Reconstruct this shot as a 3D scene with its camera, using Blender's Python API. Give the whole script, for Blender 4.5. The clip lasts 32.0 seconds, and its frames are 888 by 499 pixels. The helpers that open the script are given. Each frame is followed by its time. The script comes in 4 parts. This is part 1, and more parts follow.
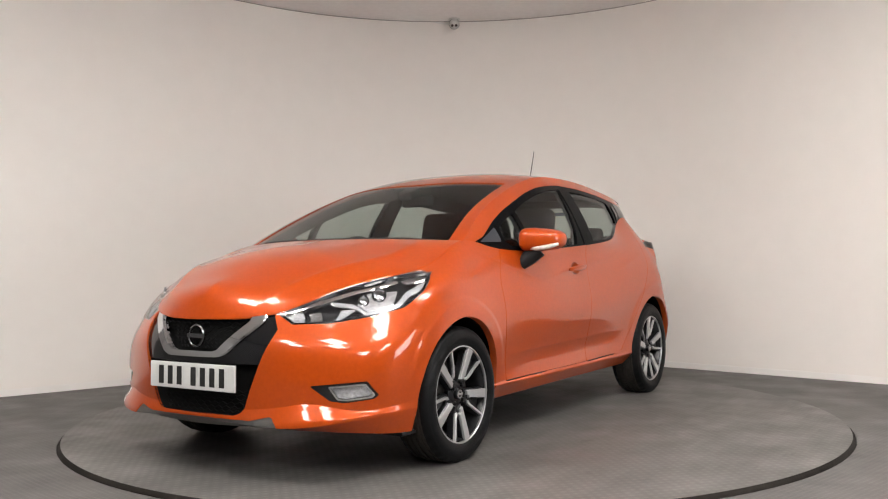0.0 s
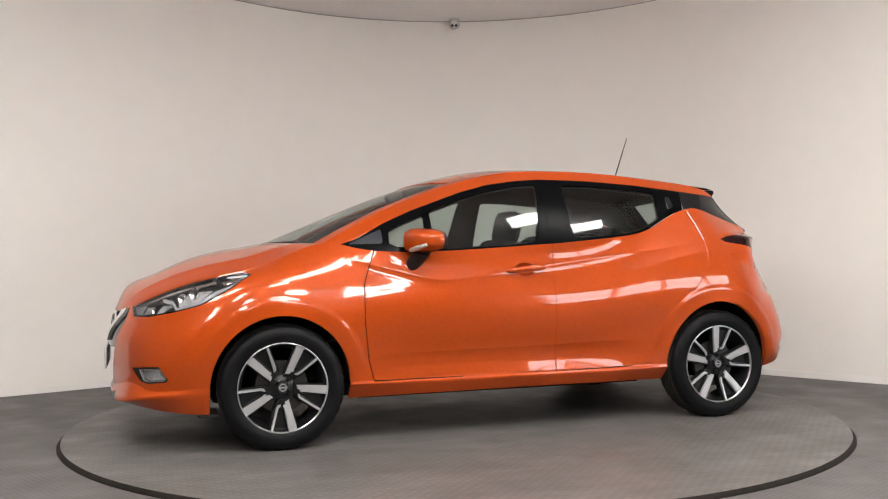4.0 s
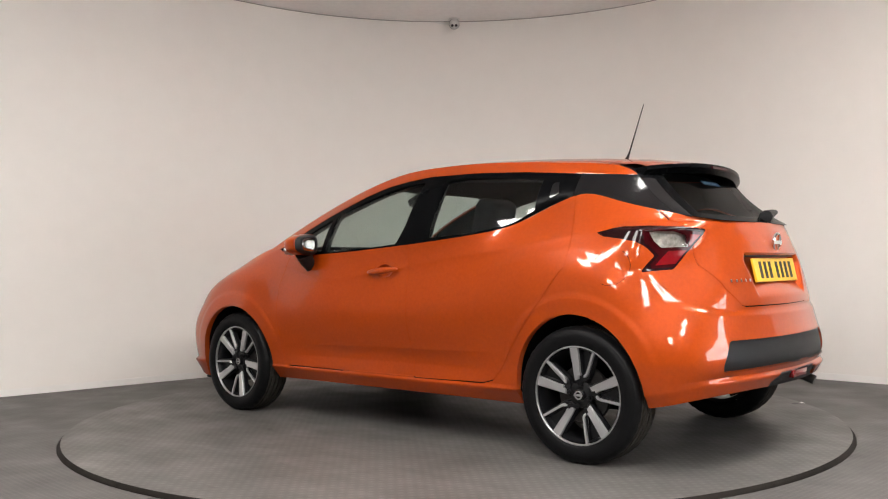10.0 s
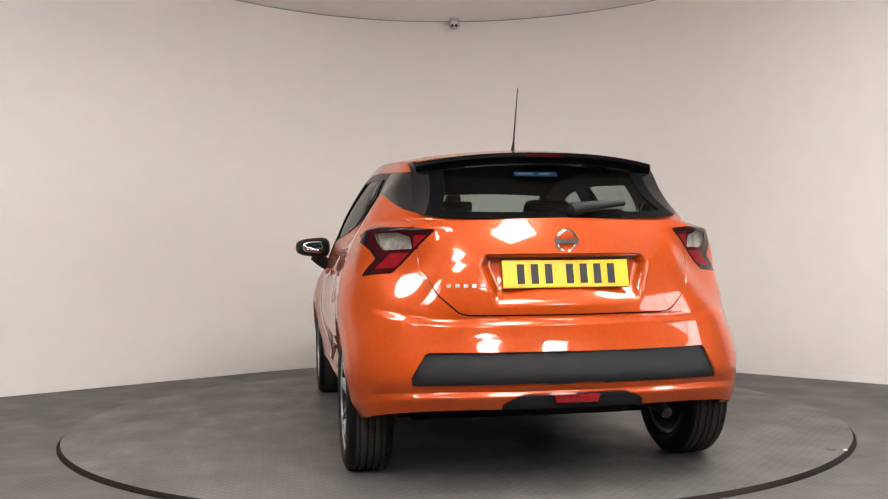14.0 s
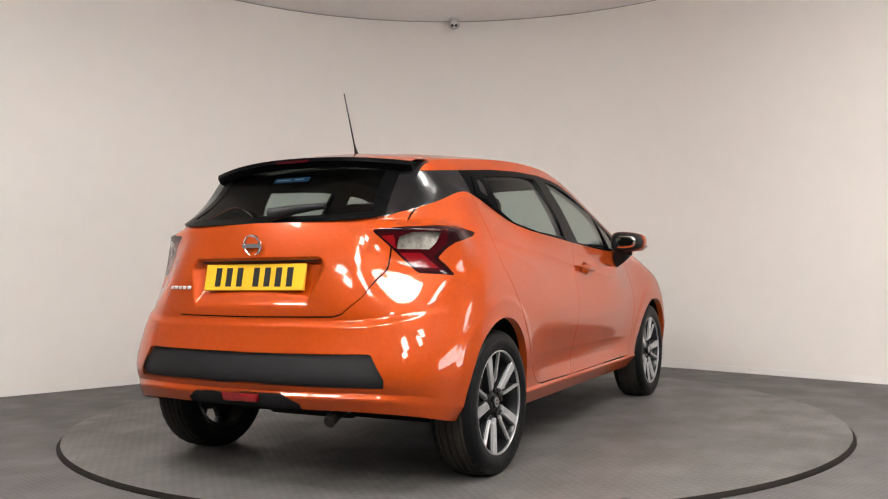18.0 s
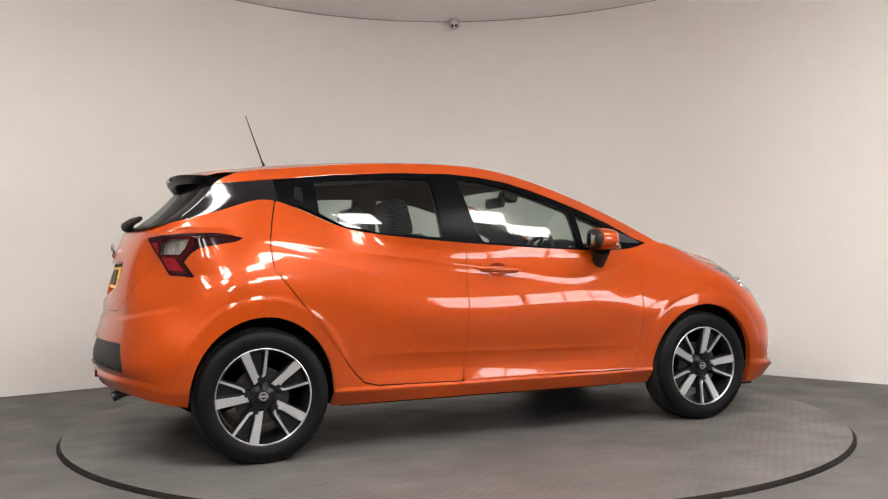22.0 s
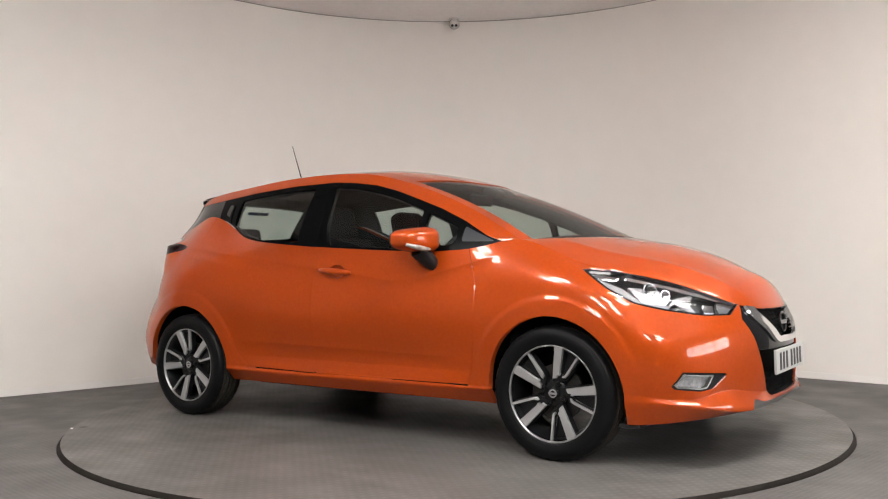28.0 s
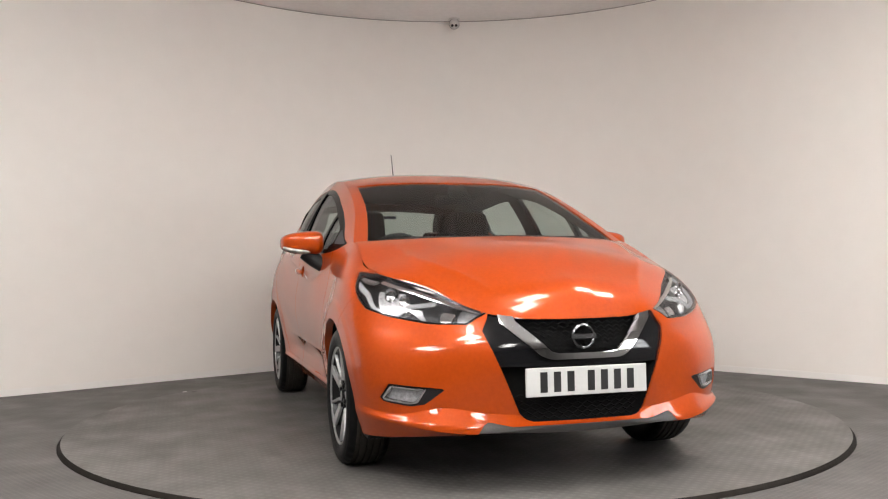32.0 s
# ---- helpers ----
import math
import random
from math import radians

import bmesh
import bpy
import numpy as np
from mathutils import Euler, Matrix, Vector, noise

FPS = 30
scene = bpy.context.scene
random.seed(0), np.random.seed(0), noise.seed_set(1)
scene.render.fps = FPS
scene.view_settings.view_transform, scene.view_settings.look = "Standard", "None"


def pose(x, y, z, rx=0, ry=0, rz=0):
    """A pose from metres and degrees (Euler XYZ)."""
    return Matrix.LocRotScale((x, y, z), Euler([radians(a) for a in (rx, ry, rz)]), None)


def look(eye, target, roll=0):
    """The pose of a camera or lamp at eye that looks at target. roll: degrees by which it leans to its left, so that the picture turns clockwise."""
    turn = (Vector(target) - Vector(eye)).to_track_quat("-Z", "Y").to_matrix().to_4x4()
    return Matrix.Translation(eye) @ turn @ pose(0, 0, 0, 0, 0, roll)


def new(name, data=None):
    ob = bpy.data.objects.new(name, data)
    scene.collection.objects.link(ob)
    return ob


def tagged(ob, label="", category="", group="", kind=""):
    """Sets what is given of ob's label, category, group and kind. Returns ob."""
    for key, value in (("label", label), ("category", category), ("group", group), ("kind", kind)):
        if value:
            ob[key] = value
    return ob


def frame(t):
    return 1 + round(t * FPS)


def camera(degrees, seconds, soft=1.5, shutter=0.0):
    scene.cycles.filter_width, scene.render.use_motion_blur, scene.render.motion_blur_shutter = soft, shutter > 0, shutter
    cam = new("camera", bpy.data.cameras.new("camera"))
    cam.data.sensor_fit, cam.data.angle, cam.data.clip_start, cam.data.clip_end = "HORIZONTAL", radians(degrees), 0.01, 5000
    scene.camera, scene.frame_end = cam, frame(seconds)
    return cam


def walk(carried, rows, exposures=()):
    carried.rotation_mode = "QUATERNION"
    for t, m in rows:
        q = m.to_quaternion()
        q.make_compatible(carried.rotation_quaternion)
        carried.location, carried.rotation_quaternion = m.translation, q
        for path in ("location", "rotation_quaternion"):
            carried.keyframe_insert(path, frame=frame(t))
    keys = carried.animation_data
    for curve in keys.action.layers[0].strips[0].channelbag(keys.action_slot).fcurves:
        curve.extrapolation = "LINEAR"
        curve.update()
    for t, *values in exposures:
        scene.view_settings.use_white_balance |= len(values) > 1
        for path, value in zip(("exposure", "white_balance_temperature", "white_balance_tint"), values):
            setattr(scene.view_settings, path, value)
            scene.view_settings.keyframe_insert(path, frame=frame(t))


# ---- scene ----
cam = camera(53.6, 32.0, soft=1.15)
EYE = pose(0.0, -5.394, 0.885, 91.143, 0.722, 0.561)
walk(cam, [(0.0, EYE), (32.0, EYE)], exposures=[(0.0, 0.0), (32.0, 0.0)])

# ---- light ----
world = bpy.data.worlds.new("world")
scene.world = world
world.use_nodes = True
world.node_tree.nodes["Background"].inputs[0].default_value = (0.9, 0.92, 1.0, 1)
world.node_tree.nodes["Background"].inputs[1].default_value = 0.02


# ---- materials ----
def mat(name, color, rough=0.5, metal=0.0, coat=0.0, scale=40.0, vary=0.06, bump=0.0, bump_scale=300.0, spec=0.5, big=0.0):
    m = bpy.data.materials.new(name)
    m.use_nodes = True
    nt = m.node_tree
    b = nt.nodes["Principled BSDF"]
    b.inputs["Roughness"].default_value = rough
    b.inputs["Metallic"].default_value = metal
    b.inputs["Coat Weight"].default_value = coat
    b.inputs["Coat Roughness"].default_value = 0.02
    b.inputs["Specular IOR Level"].default_value = spec
    b.inputs["Base Color"].default_value = (*color, 1)
    if vary:
        co = nt.nodes.new("ShaderNodeTexCoord")
        n1 = nt.nodes.new("ShaderNodeTexNoise")
        n1.inputs["Scale"].default_value = scale
        n1.inputs["Detail"].default_value = 6
        n2 = nt.nodes.new("ShaderNodeTexNoise")
        n2.inputs["Scale"].default_value = scale * 0.07
        nt.links.new(co.outputs["Object"], n1.inputs["Vector"])
        nt.links.new(co.outputs["Object"], n2.inputs["Vector"])
        add = nt.nodes.new("ShaderNodeMath")
        add.operation = "ADD"
        nt.links.new(n1.outputs["Fac"], add.inputs[0])
        nt.links.new(n2.outputs["Fac"], add.inputs[1])
        mr = nt.nodes.new("ShaderNodeMapRange")
        mr.inputs["From Min"].default_value = 0.6
        mr.inputs["From Max"].default_value = 1.4
        mr.inputs["To Min"].default_value = 1 - vary
        mr.inputs["To Max"].default_value = 1 + vary
        nt.links.new(add.outputs[0], mr.inputs["Value"])
        mul = nt.nodes.new("ShaderNodeVectorMath")
        mul.operation = "SCALE"
        mul.inputs[0].default_value = color
        nt.links.new(mr.outputs[0], mul.inputs["Scale"])
        nt.links.new(mul.outputs[0], b.inputs["Base Color"])
        if bump:
            n3 = nt.nodes.new("ShaderNodeTexNoise")
            n3.inputs["Scale"].default_value = bump_scale
            nt.links.new(co.outputs["Object"], n3.inputs["Vector"])
            bp = nt.nodes.new("ShaderNodeBump")
            bp.inputs["Strength"].default_value = bump
            bp.inputs["Distance"].default_value = 0.002
            nt.links.new(n3.outputs["Fac"], bp.inputs["Height"])
            nt.links.new(bp.outputs[0], b.inputs["Normal"])
    return m


def glow(name, color, strength):
    m = bpy.data.materials.new(name)
    m.use_nodes = True
    b = m.node_tree.nodes["Principled BSDF"]
    b.inputs["Base Color"].default_value = (*color, 1)
    b.inputs["Emission Color"].default_value = (*color, 1)
    b.inputs["Emission Strength"].default_value = strength
    return m


def glass(name, tint, clear=0.9, rough=0.0, gloss=0.9, base=0.05):
    """Thin pane: tinted see-through with a Fresnel-driven gloss."""
    m = bpy.data.materials.new(name)
    m.use_nodes = True
    nt = m.node_tree
    nt.nodes.remove(nt.nodes["Principled BSDF"])
    out = nt.nodes["Material Output"]
    tr = nt.nodes.new("ShaderNodeBsdfTransparent")
    tr.inputs[0].default_value = (*[c * clear for c in tint], 1)
    gl = nt.nodes.new("ShaderNodeBsdfGlossy")
    gl.inputs["Roughness"].default_value = rough
    gl.inputs["Color"].default_value = (gloss, gloss, gloss, 1)
    lw = nt.nodes.new("ShaderNodeLayerWeight")
    lw.inputs["Blend"].default_value = 0.5
    pw = nt.nodes.new("ShaderNodeMath")
    pw.operation = "POWER"
    pw.inputs[1].default_value = 5.0
    nt.links.new(lw.outputs["Facing"], pw.inputs[0])
    fr = nt.nodes.new("ShaderNodeMath")
    fr.operation = "MULTIPLY_ADD"
    fr.inputs[1].default_value = 0.55
    fr.inputs[2].default_value = base
    nt.links.new(pw.outputs[0], fr.inputs[0])
    mx = nt.nodes.new("ShaderNodeMixShader")
    nt.links.new(fr.outputs[0], mx.inputs[0])
    nt.links.new(tr.outputs[0], mx.inputs[1])
    nt.links.new(gl.outputs[0], mx.inputs[2])
    nt.links.new(mx.outputs[0], out.inputs["Surface"])
    return m


ORANGE = mat("orange_paint", (0.40, 0.0505, 0.0022), 0.36, 0.2, 0.85, 900, 0.10, spec=0.12)
BLACK_GLOSS = mat("gloss_black", (0.006, 0.006, 0.007), 0.08, 0, 0.2, 60, 0.1, spec=0.35)
BLACK_TRIM = mat("black_plastic", (0.013, 0.013, 0.014), 0.5, 0, 0, 200, 0.15, 0.25, 900, spec=0.25)
LINER = mat("dark_liner", (0.008, 0.008, 0.008), 0.9, 0, 0, 60, 0.2, spec=0.1)
RUBBER = mat("tyre_rubber", (0.005, 0.005, 0.0055), 0.45, 0, 0, 120, 0.25, 0.2, 500, spec=0.12)
TREAD = mat("dusty_tread_rubber", (0.035, 0.031, 0.027), 0.8, 0, 0, 60, 0.35, 0.3, 300, spec=0.15)
ALLOY = mat("machined_alloy", (0.54, 0.54, 0.55), 0.36, 0.75, 0.2, 120, 0.05)
DARK_ALLOY = mat("dark_alloy", (0.006, 0.006, 0.007), 0.3, 0, 0.1, 120, 0.1, spec=0.35)
LIP_ALLOY = mat("rim_lip_alloy", (0.48, 0.48, 0.485), 0.3, 0.85, 0.1, 120, 0.08)
CHROME = mat("chrome", (0.75, 0.75, 0.76), 0.07, 1.0, 0, 60, 0.03)
DARK_CHROME = mat("dark_chrome", (0.13, 0.13, 0.135), 0.18, 0.9, 0, 60, 0.05)
STEEL = mat("brake_steel", (0.055, 0.052, 0.05), 0.4, 0.9, 0, 60, 0.15)
GLASS = glass("window_glass", (0.78, 0.865, 0.83), 0.85)
DARK_GLASS = glass("rear_window_glass", (0.70, 0.78, 0.76), 0.80, gloss=0.45)
SEAT_CLOTH = mat("seat_cloth", (0.013, 0.013, 0.015), 0.95, 0, 0, 60, 0.2, spec=0.1)
DASH = mat("dash_plastic", (0.018, 0.018, 0.020), 0.6, 0, 0, 120, 0.2, 0.3, 800)
HEADLINER = mat("headliner_cloth", (0.035, 0.038, 0.038), 0.9, 0, 0, 120, 0.1)
WALL = mat("white_wall_paint", (0.90, 0.857, 0.815), 0.65, 0, 0, 6, 0.02, 0.12, 60)
HALL = mat("grey_wall_paint", (0.20, 0.193, 0.186), 0.7, 0, 0, 6, 0.04, 0.12, 60)
SKIRT = mat("white_skirting", (0.90, 0.87, 0.84), 0.4, 0, 0, 20, 0.03)


def deck_mat(name, color, rough, blotch, streak, rib, rib_scale):
    """Worn sheet floor: wide blotches, scuffed streaks, small scuffs and a fine pressed rib pattern."""
    m = mat(name, color, rough, 0, 0, 30, 0.10, spec=0.22)
    nt = m.node_tree
    bs = nt.nodes["Principled BSDF"]
    link = nt.links.new
    co = nt.nodes.new("ShaderNodeTexCoord")

    def noise(scale, stretch=(1, 1, 1), detail=4.0, turn=0.0):
        mp = nt.nodes.new("ShaderNodeMapping")
        mp.inputs["Scale"].default_value = stretch
        mp.inputs["Rotation"].default_value = (0, 0, turn)
        n = nt.nodes.new("ShaderNodeTexNoise")
        n.inputs["Scale"].default_value = scale
        n.inputs["Detail"].default_value = detail
        link(co.outputs["Object"], mp.inputs["Vector"])
        link(mp.outputs[0], n.inputs["Vector"])
        return n.outputs["Fac"]

    def ramp(v, lo, hi, a, c):
        r = nt.nodes.new("ShaderNodeMapRange")
        for k, x in zip(("From Min", "From Max", "To Min", "To Max"), (lo, hi, a, c)):
            r.inputs[k].default_value = x
        link(v, r.inputs["Value"])
        return r.outputs[0]

    def times(p, q):
        x = nt.nodes.new("ShaderNodeMath")
        x.operation = "MULTIPLY"
        link(p, x.inputs[0])
        link(q, x.inputs[1])
        return x.outputs[0]
    f = times(ramp(noise(1.3), .3, .7, 1 - blotch, 1 + blotch), ramp(noise(2.2, (1, 5, 1), 6.0, .6), .3, .7, 1 - streak, 1 + streak))
    f = times(f, ramp(noise(5.0, (1, 2.5, 1), 5.0, -.9), .66, .72, 1, 1 - 1.6 * streak))
    f = times(f, ramp(noise(9.0, (1, 3, 1), 6.0, 1.9), .69, .74, 1, 1 + 1.5 * streak))
    f = times(f, ramp(noise(220.0), .3, .7, .9, 1.1))
    waves = []
    for turn in (.785, -.785):
        mp = nt.nodes.new("ShaderNodeMapping")
        mp.inputs["Rotation"].default_value = (0, 0, turn)
        w = nt.nodes.new("ShaderNodeTexWave")
        w.inputs["Scale"].default_value = rib_scale
        w.inputs["Distortion"].default_value = 0.4
        link(co.outputs["Object"], mp.inputs["Vector"])
        link(mp.outputs[0], w.inputs["Vector"])
        waves.append(w.outputs["Fac"])
    ribs = times(*waves)
    f = times(f, ramp(ribs, 0, 1, 1 - rib, 1 + rib))
    sc = nt.nodes.new("ShaderNodeVectorMath")
    sc.operation = "SCALE"
    old = bs.inputs["Base Color"].links[0].from_socket
    link(old, sc.inputs[0])
    link(f, sc.inputs["Scale"])
    link(sc.outputs[0], bs.inputs["Base Color"])
    bp = nt.nodes.new("ShaderNodeBump")
    bp.inputs["Strength"].default_value = 0.35
    bp.inputs["Distance"].default_value = 0.001
    link(ribs, bp.inputs["Height"])
    link(bp.outputs[0], bs.inputs["Normal"])
    link(ramp(noise(3.0), .3, .7, rough - .08, rough + .12), bs.inputs["Roughness"])
    return m


FLOOR = deck_mat("grey_floor_vinyl", (0.100, 0.0945, 0.0905), 0.5, 0.08, 0.06, 0.14, 12.0)
DISC = deck_mat("turntable_deck", (0.114, 0.108, 0.1025), 0.45, 0.15, 0.14, 0.13, 8.0)
JOINTGREY = mat("joint_shadow_grey", (0.34, 0.31, 0.29), 0.8, 0, 0, 8, 0.4)
RIMSTEEL = mat("turntable_rim_rubber", (0.013, 0.0105, 0.009), 0.75, 0, 0, 22, 0.45, 0.3, 200, spec=0.10)
CEIL = mat("grey_ceiling", (0.93, 0.91, 0.895), 0.8, 0, 0, 20, 0.05, 0.2, 120)
WHITE_PL = mat("white_plastic", (0.8, 0.79, 0.77), 0.35, 0, 0, 40, 0.02)
PANEL = glow("light_panel", (1.0, 0.967, 0.93), 32.5)
DAYLIGHT = glow("daylight", (0.97, 0.985, 1.0), 10.0)
PLATE_W = mat("white_plate", (0.54, 0.54, 0.53), 0.35, 0, 0, 60, 0.03)
PLATE_Y = mat("yellow_plate", (0.82, 0.46, 0.02), 0.35, 0, 0, 60, 0.03)
INK = mat("black_ink", (0.01, 0.01, 0.01), 0.5, 0, 0, 60, 0.1)
DEEP_RED = mat("deep_red_lens", (0.034, 0.0015, 0.003), 0.08, 0, 0, 60, 0.2, spec=0.25)
FOG_RED = mat("fog_red_lens", (0.20, 0.003, 0.005), 0.1, 0, 0.8, 90, 0.6, 0.6, 120)
RED_LENS = mat("red_lens", (0.17, 0.003, 0.006), 0.1, 0, 0.2, 60, 0.1, spec=0.4)
CLEAR_LENS = glass("clear_lens", (0.95, 0.95, 0.95), 0.95, base=0.035)
LAMP_SILVER = mat("lamp_reflector", (0.5, 0.5, 0.52), 0.15, 1.0, 0, 60, 0.1)
GREY_TRIM = mat("grey_plastic", (0.075, 0.073, 0.07), 0.45, 0, 0, 200, 0.1, 0.2, 900)
PILLAR = mat("satin_black", (0.0028, 0.0030, 0.0034), 0.24, 0, 0, 100, 0.1, spec=0.03)
SAIL = mat("satin_grey_panel", (0.022, 0.025, 0.031), 0.4, 0, 0, 100, 0.1, spec=0.3)
FACET = mat("faceted_reflector", (0.50, 0.50, 0.52), 0.35, 0.5, 0, 70, 0.6, 0.9, 45)
FACET_DIM = mat("grey_inner_reflector", (0.20, 0.20, 0.21), 0.35, 0.5, 0, 70, 0.6, 0.9, 45)
LAMP_DARK = mat("dark_chrome_lamp", (0.03, 0.03, 0.033), 0.3, 0.5, 0, 60, 0.1)
WHITE_LAMP = mat("white_light_guide", (0.42, 0.43, 0.45), 0.25, 0.2, 0.2, 60, 0.02)
TAIL_SILVER = mat("tail_reflector", (0.44, 0.41, 0.36), 0.4, 0.45, 0, 45, 0.8, 0.9, 60)
SMOKED = mat("smoked_lens", (0.014, 0.003, 0.004), 0.08, 0, 0, 60, 0.1, spec=0.22)
MIRROR = mat("mirror_silver", (0.85, 0.86, 0.87), 0.02, 1.0, 0, 60, 0.0)
PALE_BLUE = mat("pale_blue_ink", (0.22, 0.34, 0.46), 0.5, 0, 0, 60, 0.1)
BLUE_STICKER = mat("blue_sticker", (0.012, 0.045, 0.12), 0.4, 0, 0, 60, 0.1)


# ---- building helpers ----
def mesh_object(name, verts, faces, material, parent=None, normals=None, smooth=True, label=""):
    me = bpy.data.meshes.new(name)
    me.from_pydata([tuple(v) for v in verts], [], [tuple(f) for f in faces])
    me.materials.append(material)
    if smooth:
        me.shade_smooth()
    if normals is not None:
        me.normals_split_custom_set_from_vertices([tuple(n) for n in normals])
    ob = new(name, me)
    if parent is not None:
        ob.parent = parent
    if label:
        tagged(ob, label)
    return ob


def part(name, bm, material, parent=None, label="", smooth=False):
    me = bpy.data.meshes.new(name)
    bmesh.ops.recalc_face_normals(bm, faces=bm.faces)
    bm.to_mesh(me)
    bm.free()
    me.materials.append(material)
    if smooth:
        me.shade_smooth()
        me.set_sharp_from_angle(angle=radians(38))
    ob = new(name, me)
    if parent is not None:
        ob.parent = parent
    if label:
        tagged(ob, label)
    return ob


def box_bm(sx, sy, sz, at=(0, 0, 0), bevel=0.0, segs=2, rot=(0, 0, 0), bm=None):
    bm = bm or bmesh.new()
    m = pose(*at, *rot) @ Matrix.Diagonal((sx, sy, sz, 1))
    r = bmesh.ops.create_cube(bm, size=1, matrix=m)
    if bevel:
        es = list({e for v in r["verts"] for e in v.link_edges})
        bmesh.ops.bevel(bm, geom=es, offset=bevel, segments=segs, affect="EDGES", profile=0.5)
    return bm


def revolve_bm(profile, n=64, bm=None, m=Matrix()):
    """Lathe of (radius, y) pairs about the y axis."""
    bm = bm or bmesh.new()
    rings = []
    for r, y in profile:
        rings.append([bm.verts.new(m @ Vector((r * math.cos(2 * math.pi * i / n), y, r * math.sin(2 * math.pi * i / n)))) for i in range(n)])
    for a, b in zip(rings, rings[1:]):
        for i in range(n):
            bm.faces.new((a[i], a[(i + 1) % n], b[(i + 1) % n], b[i]))
    return bm


def tube_bm(points, r, n=8, bm=None):
    bm = bm or bmesh.new()
    pts = [Vector(p) for p in points]
    rr = r if isinstance(r, (list, tuple)) else [r] * len(pts)
    rings = []
    for i, p in enumerate(pts):
        d = (pts[min(i + 1, len(pts) - 1)] - pts[max(i - 1, 0)]).normalized()
        a = d.cross(Vector((0, 0, 1)) if abs(d.z) < 0.9 else Vector((0, 1, 0))).normalized()
        b = d.cross(a)
        rings.append([bm.verts.new(p + rr[i] * (a * math.cos(2 * math.pi * k / n) + b * math.sin(2 * math.pi * k / n))) for k in range(n)])
    for a, b in zip(rings, rings[1:]):
        for i in range(n):
            bm.faces.new((a[i], a[(i + 1) % n], b[(i + 1) % n], b[i]))
    bm.faces.new(rings[0])
    bm.faces.new(rings[-1][::-1])
    return bm


def prism_bm(poly, y0, y1, axis="y", bm=None, bevel=0.0):
    """Solid of a flat outline, drawn between two depths."""
    bm = bm or bmesh.new()

    def at(p, d):
        return {"y": (p[0], d, p[1]), "x": (d, p[0], p[1]), "z": (p[0], p[1], d)}[axis]
    a = [bm.verts.new(at(p, y0)) for p in poly]
    b = [bm.verts.new(at(p, y1)) for p in poly]
    n = len(poly)
    made = [bm.faces.new(a), bm.faces.new(b[::-1])]
    for i in range(n):
        made.append(bm.faces.new((a[i], b[i], b[(i + 1) % n], a[(i + 1) % n])))
    if bevel:
        es = [e for f in made[:2] for e in f.edges]
        bmesh.ops.bevel(bm, geom=list(set(es)), offset=bevel, segments=2, affect="EDGES", profile=0.5)
    return bm


# ---- the room ----
FZ = -0.02
CX, CY, RW, HC = 0.099, 0.175, 2.83, 3.242
ang_l = math.atan2(0.758, -0.652)
ang_r = math.atan2(0.718, 0.696)


def wall_plan():
    """Plan of the backdrop: a rounded corner between two straight wings, then the hall behind the camera."""
    pts = []
    nl, nr = Vector((-0.652, 0.758)), Vector((0.696, 0.718))
    tl, tr = Vector((-0.758, -0.652)), Vector((0.718, -0.696))
    c = Vector((CX, CY))
    for s in (3.6, 2.4, 1.2, 0.4):
        pts.append(c + nl * RW + tl * s)
    for i in range(49):
        a = ang_l + (ang_r - ang_l) * i / 48
        pts.append(c + RW * Vector((math.cos(a), math.sin(a))))
    for s in (0.4, 1.2, 2.4, 3.6):
        pts.append(c + nr * RW + tr * s)
    xl, xr = pts[0], pts[-1]
    return pts, xl, xr


def strip(plan, z0, z1, thick, name, material, label, inset=0.0):
    v, f = [], []
    n = len(plan)
    for i, p in enumerate(plan):
        d = (plan[min(i + 1, n - 1)] - plan[max(i - 1, 0)]).normalized()
        out = Vector((-d.y, d.x))
        for q in (p - out * inset, p + out * thick):
            v += [(q.x, q.y, z0), (q.x, q.y, z1)]
    for i in range(n - 1):
        a, b = 4 * i, 4 * i + 4
        f += [(a, b, b + 1, a + 1), (a + 2, a + 3, b + 3, b + 2), (a + 1, b + 1, b + 3, a + 3), (a, a + 2, b + 2, b)]
    f += [(0, 1, 3, 2), (4 * n - 4, 4 * n - 2, 4 * n - 1, 4 * n - 3)]
    ob = mesh_object(name, v, f, material)
    ob.data.set_sharp_from_angle(angle=radians(30))
    return tagged(ob, label, "wall", kind="structure")


plan, corner_l, corner_r = wall_plan()
strip(plan, FZ, HC, 0.12, "wall_backdrop", WALL, "smooth white painted curved studio wall behind the turntable")
sk = strip(plan, FZ, 0.03, -0.002, "baseboard", SKIRT, "low white skirting strip at the foot of the curved wall", inset=0.008)
sk["category"] = "baseboard"
YB = -13.0
XR = corner_r.x + 0.6
OPEN0, OPEN1, OPEN_LOW, OPEN_TOP = -2.6, -5.6, 0.95, 2.10
hall_a = [corner_r, Vector((XR, corner_r.y - 0.6)), Vector((XR, OPEN0))]
hall_b = [Vector((XR, OPEN1)), Vector((XR, YB)), Vector((corner_l.x - 0.6, YB)), Vector((corner_l.x - 0.6, corner_l.y - 0.6)), corner_l]
strip(hall_a, FZ, HC, 0.12, "wall_east", HALL, "plain grey painted hall wall beside the glazed opening")
strip(hall_b, FZ, HC, 0.12, "wall_hall", HALL, "plain grey painted walls of the hall behind the camera")
strip([Vector((XR, OPEN0)), Vector((XR, OPEN1))], OPEN_TOP, HC, 0.12, "wall_lintel", HALL, "plain grey painted lintel over the glazed opening")
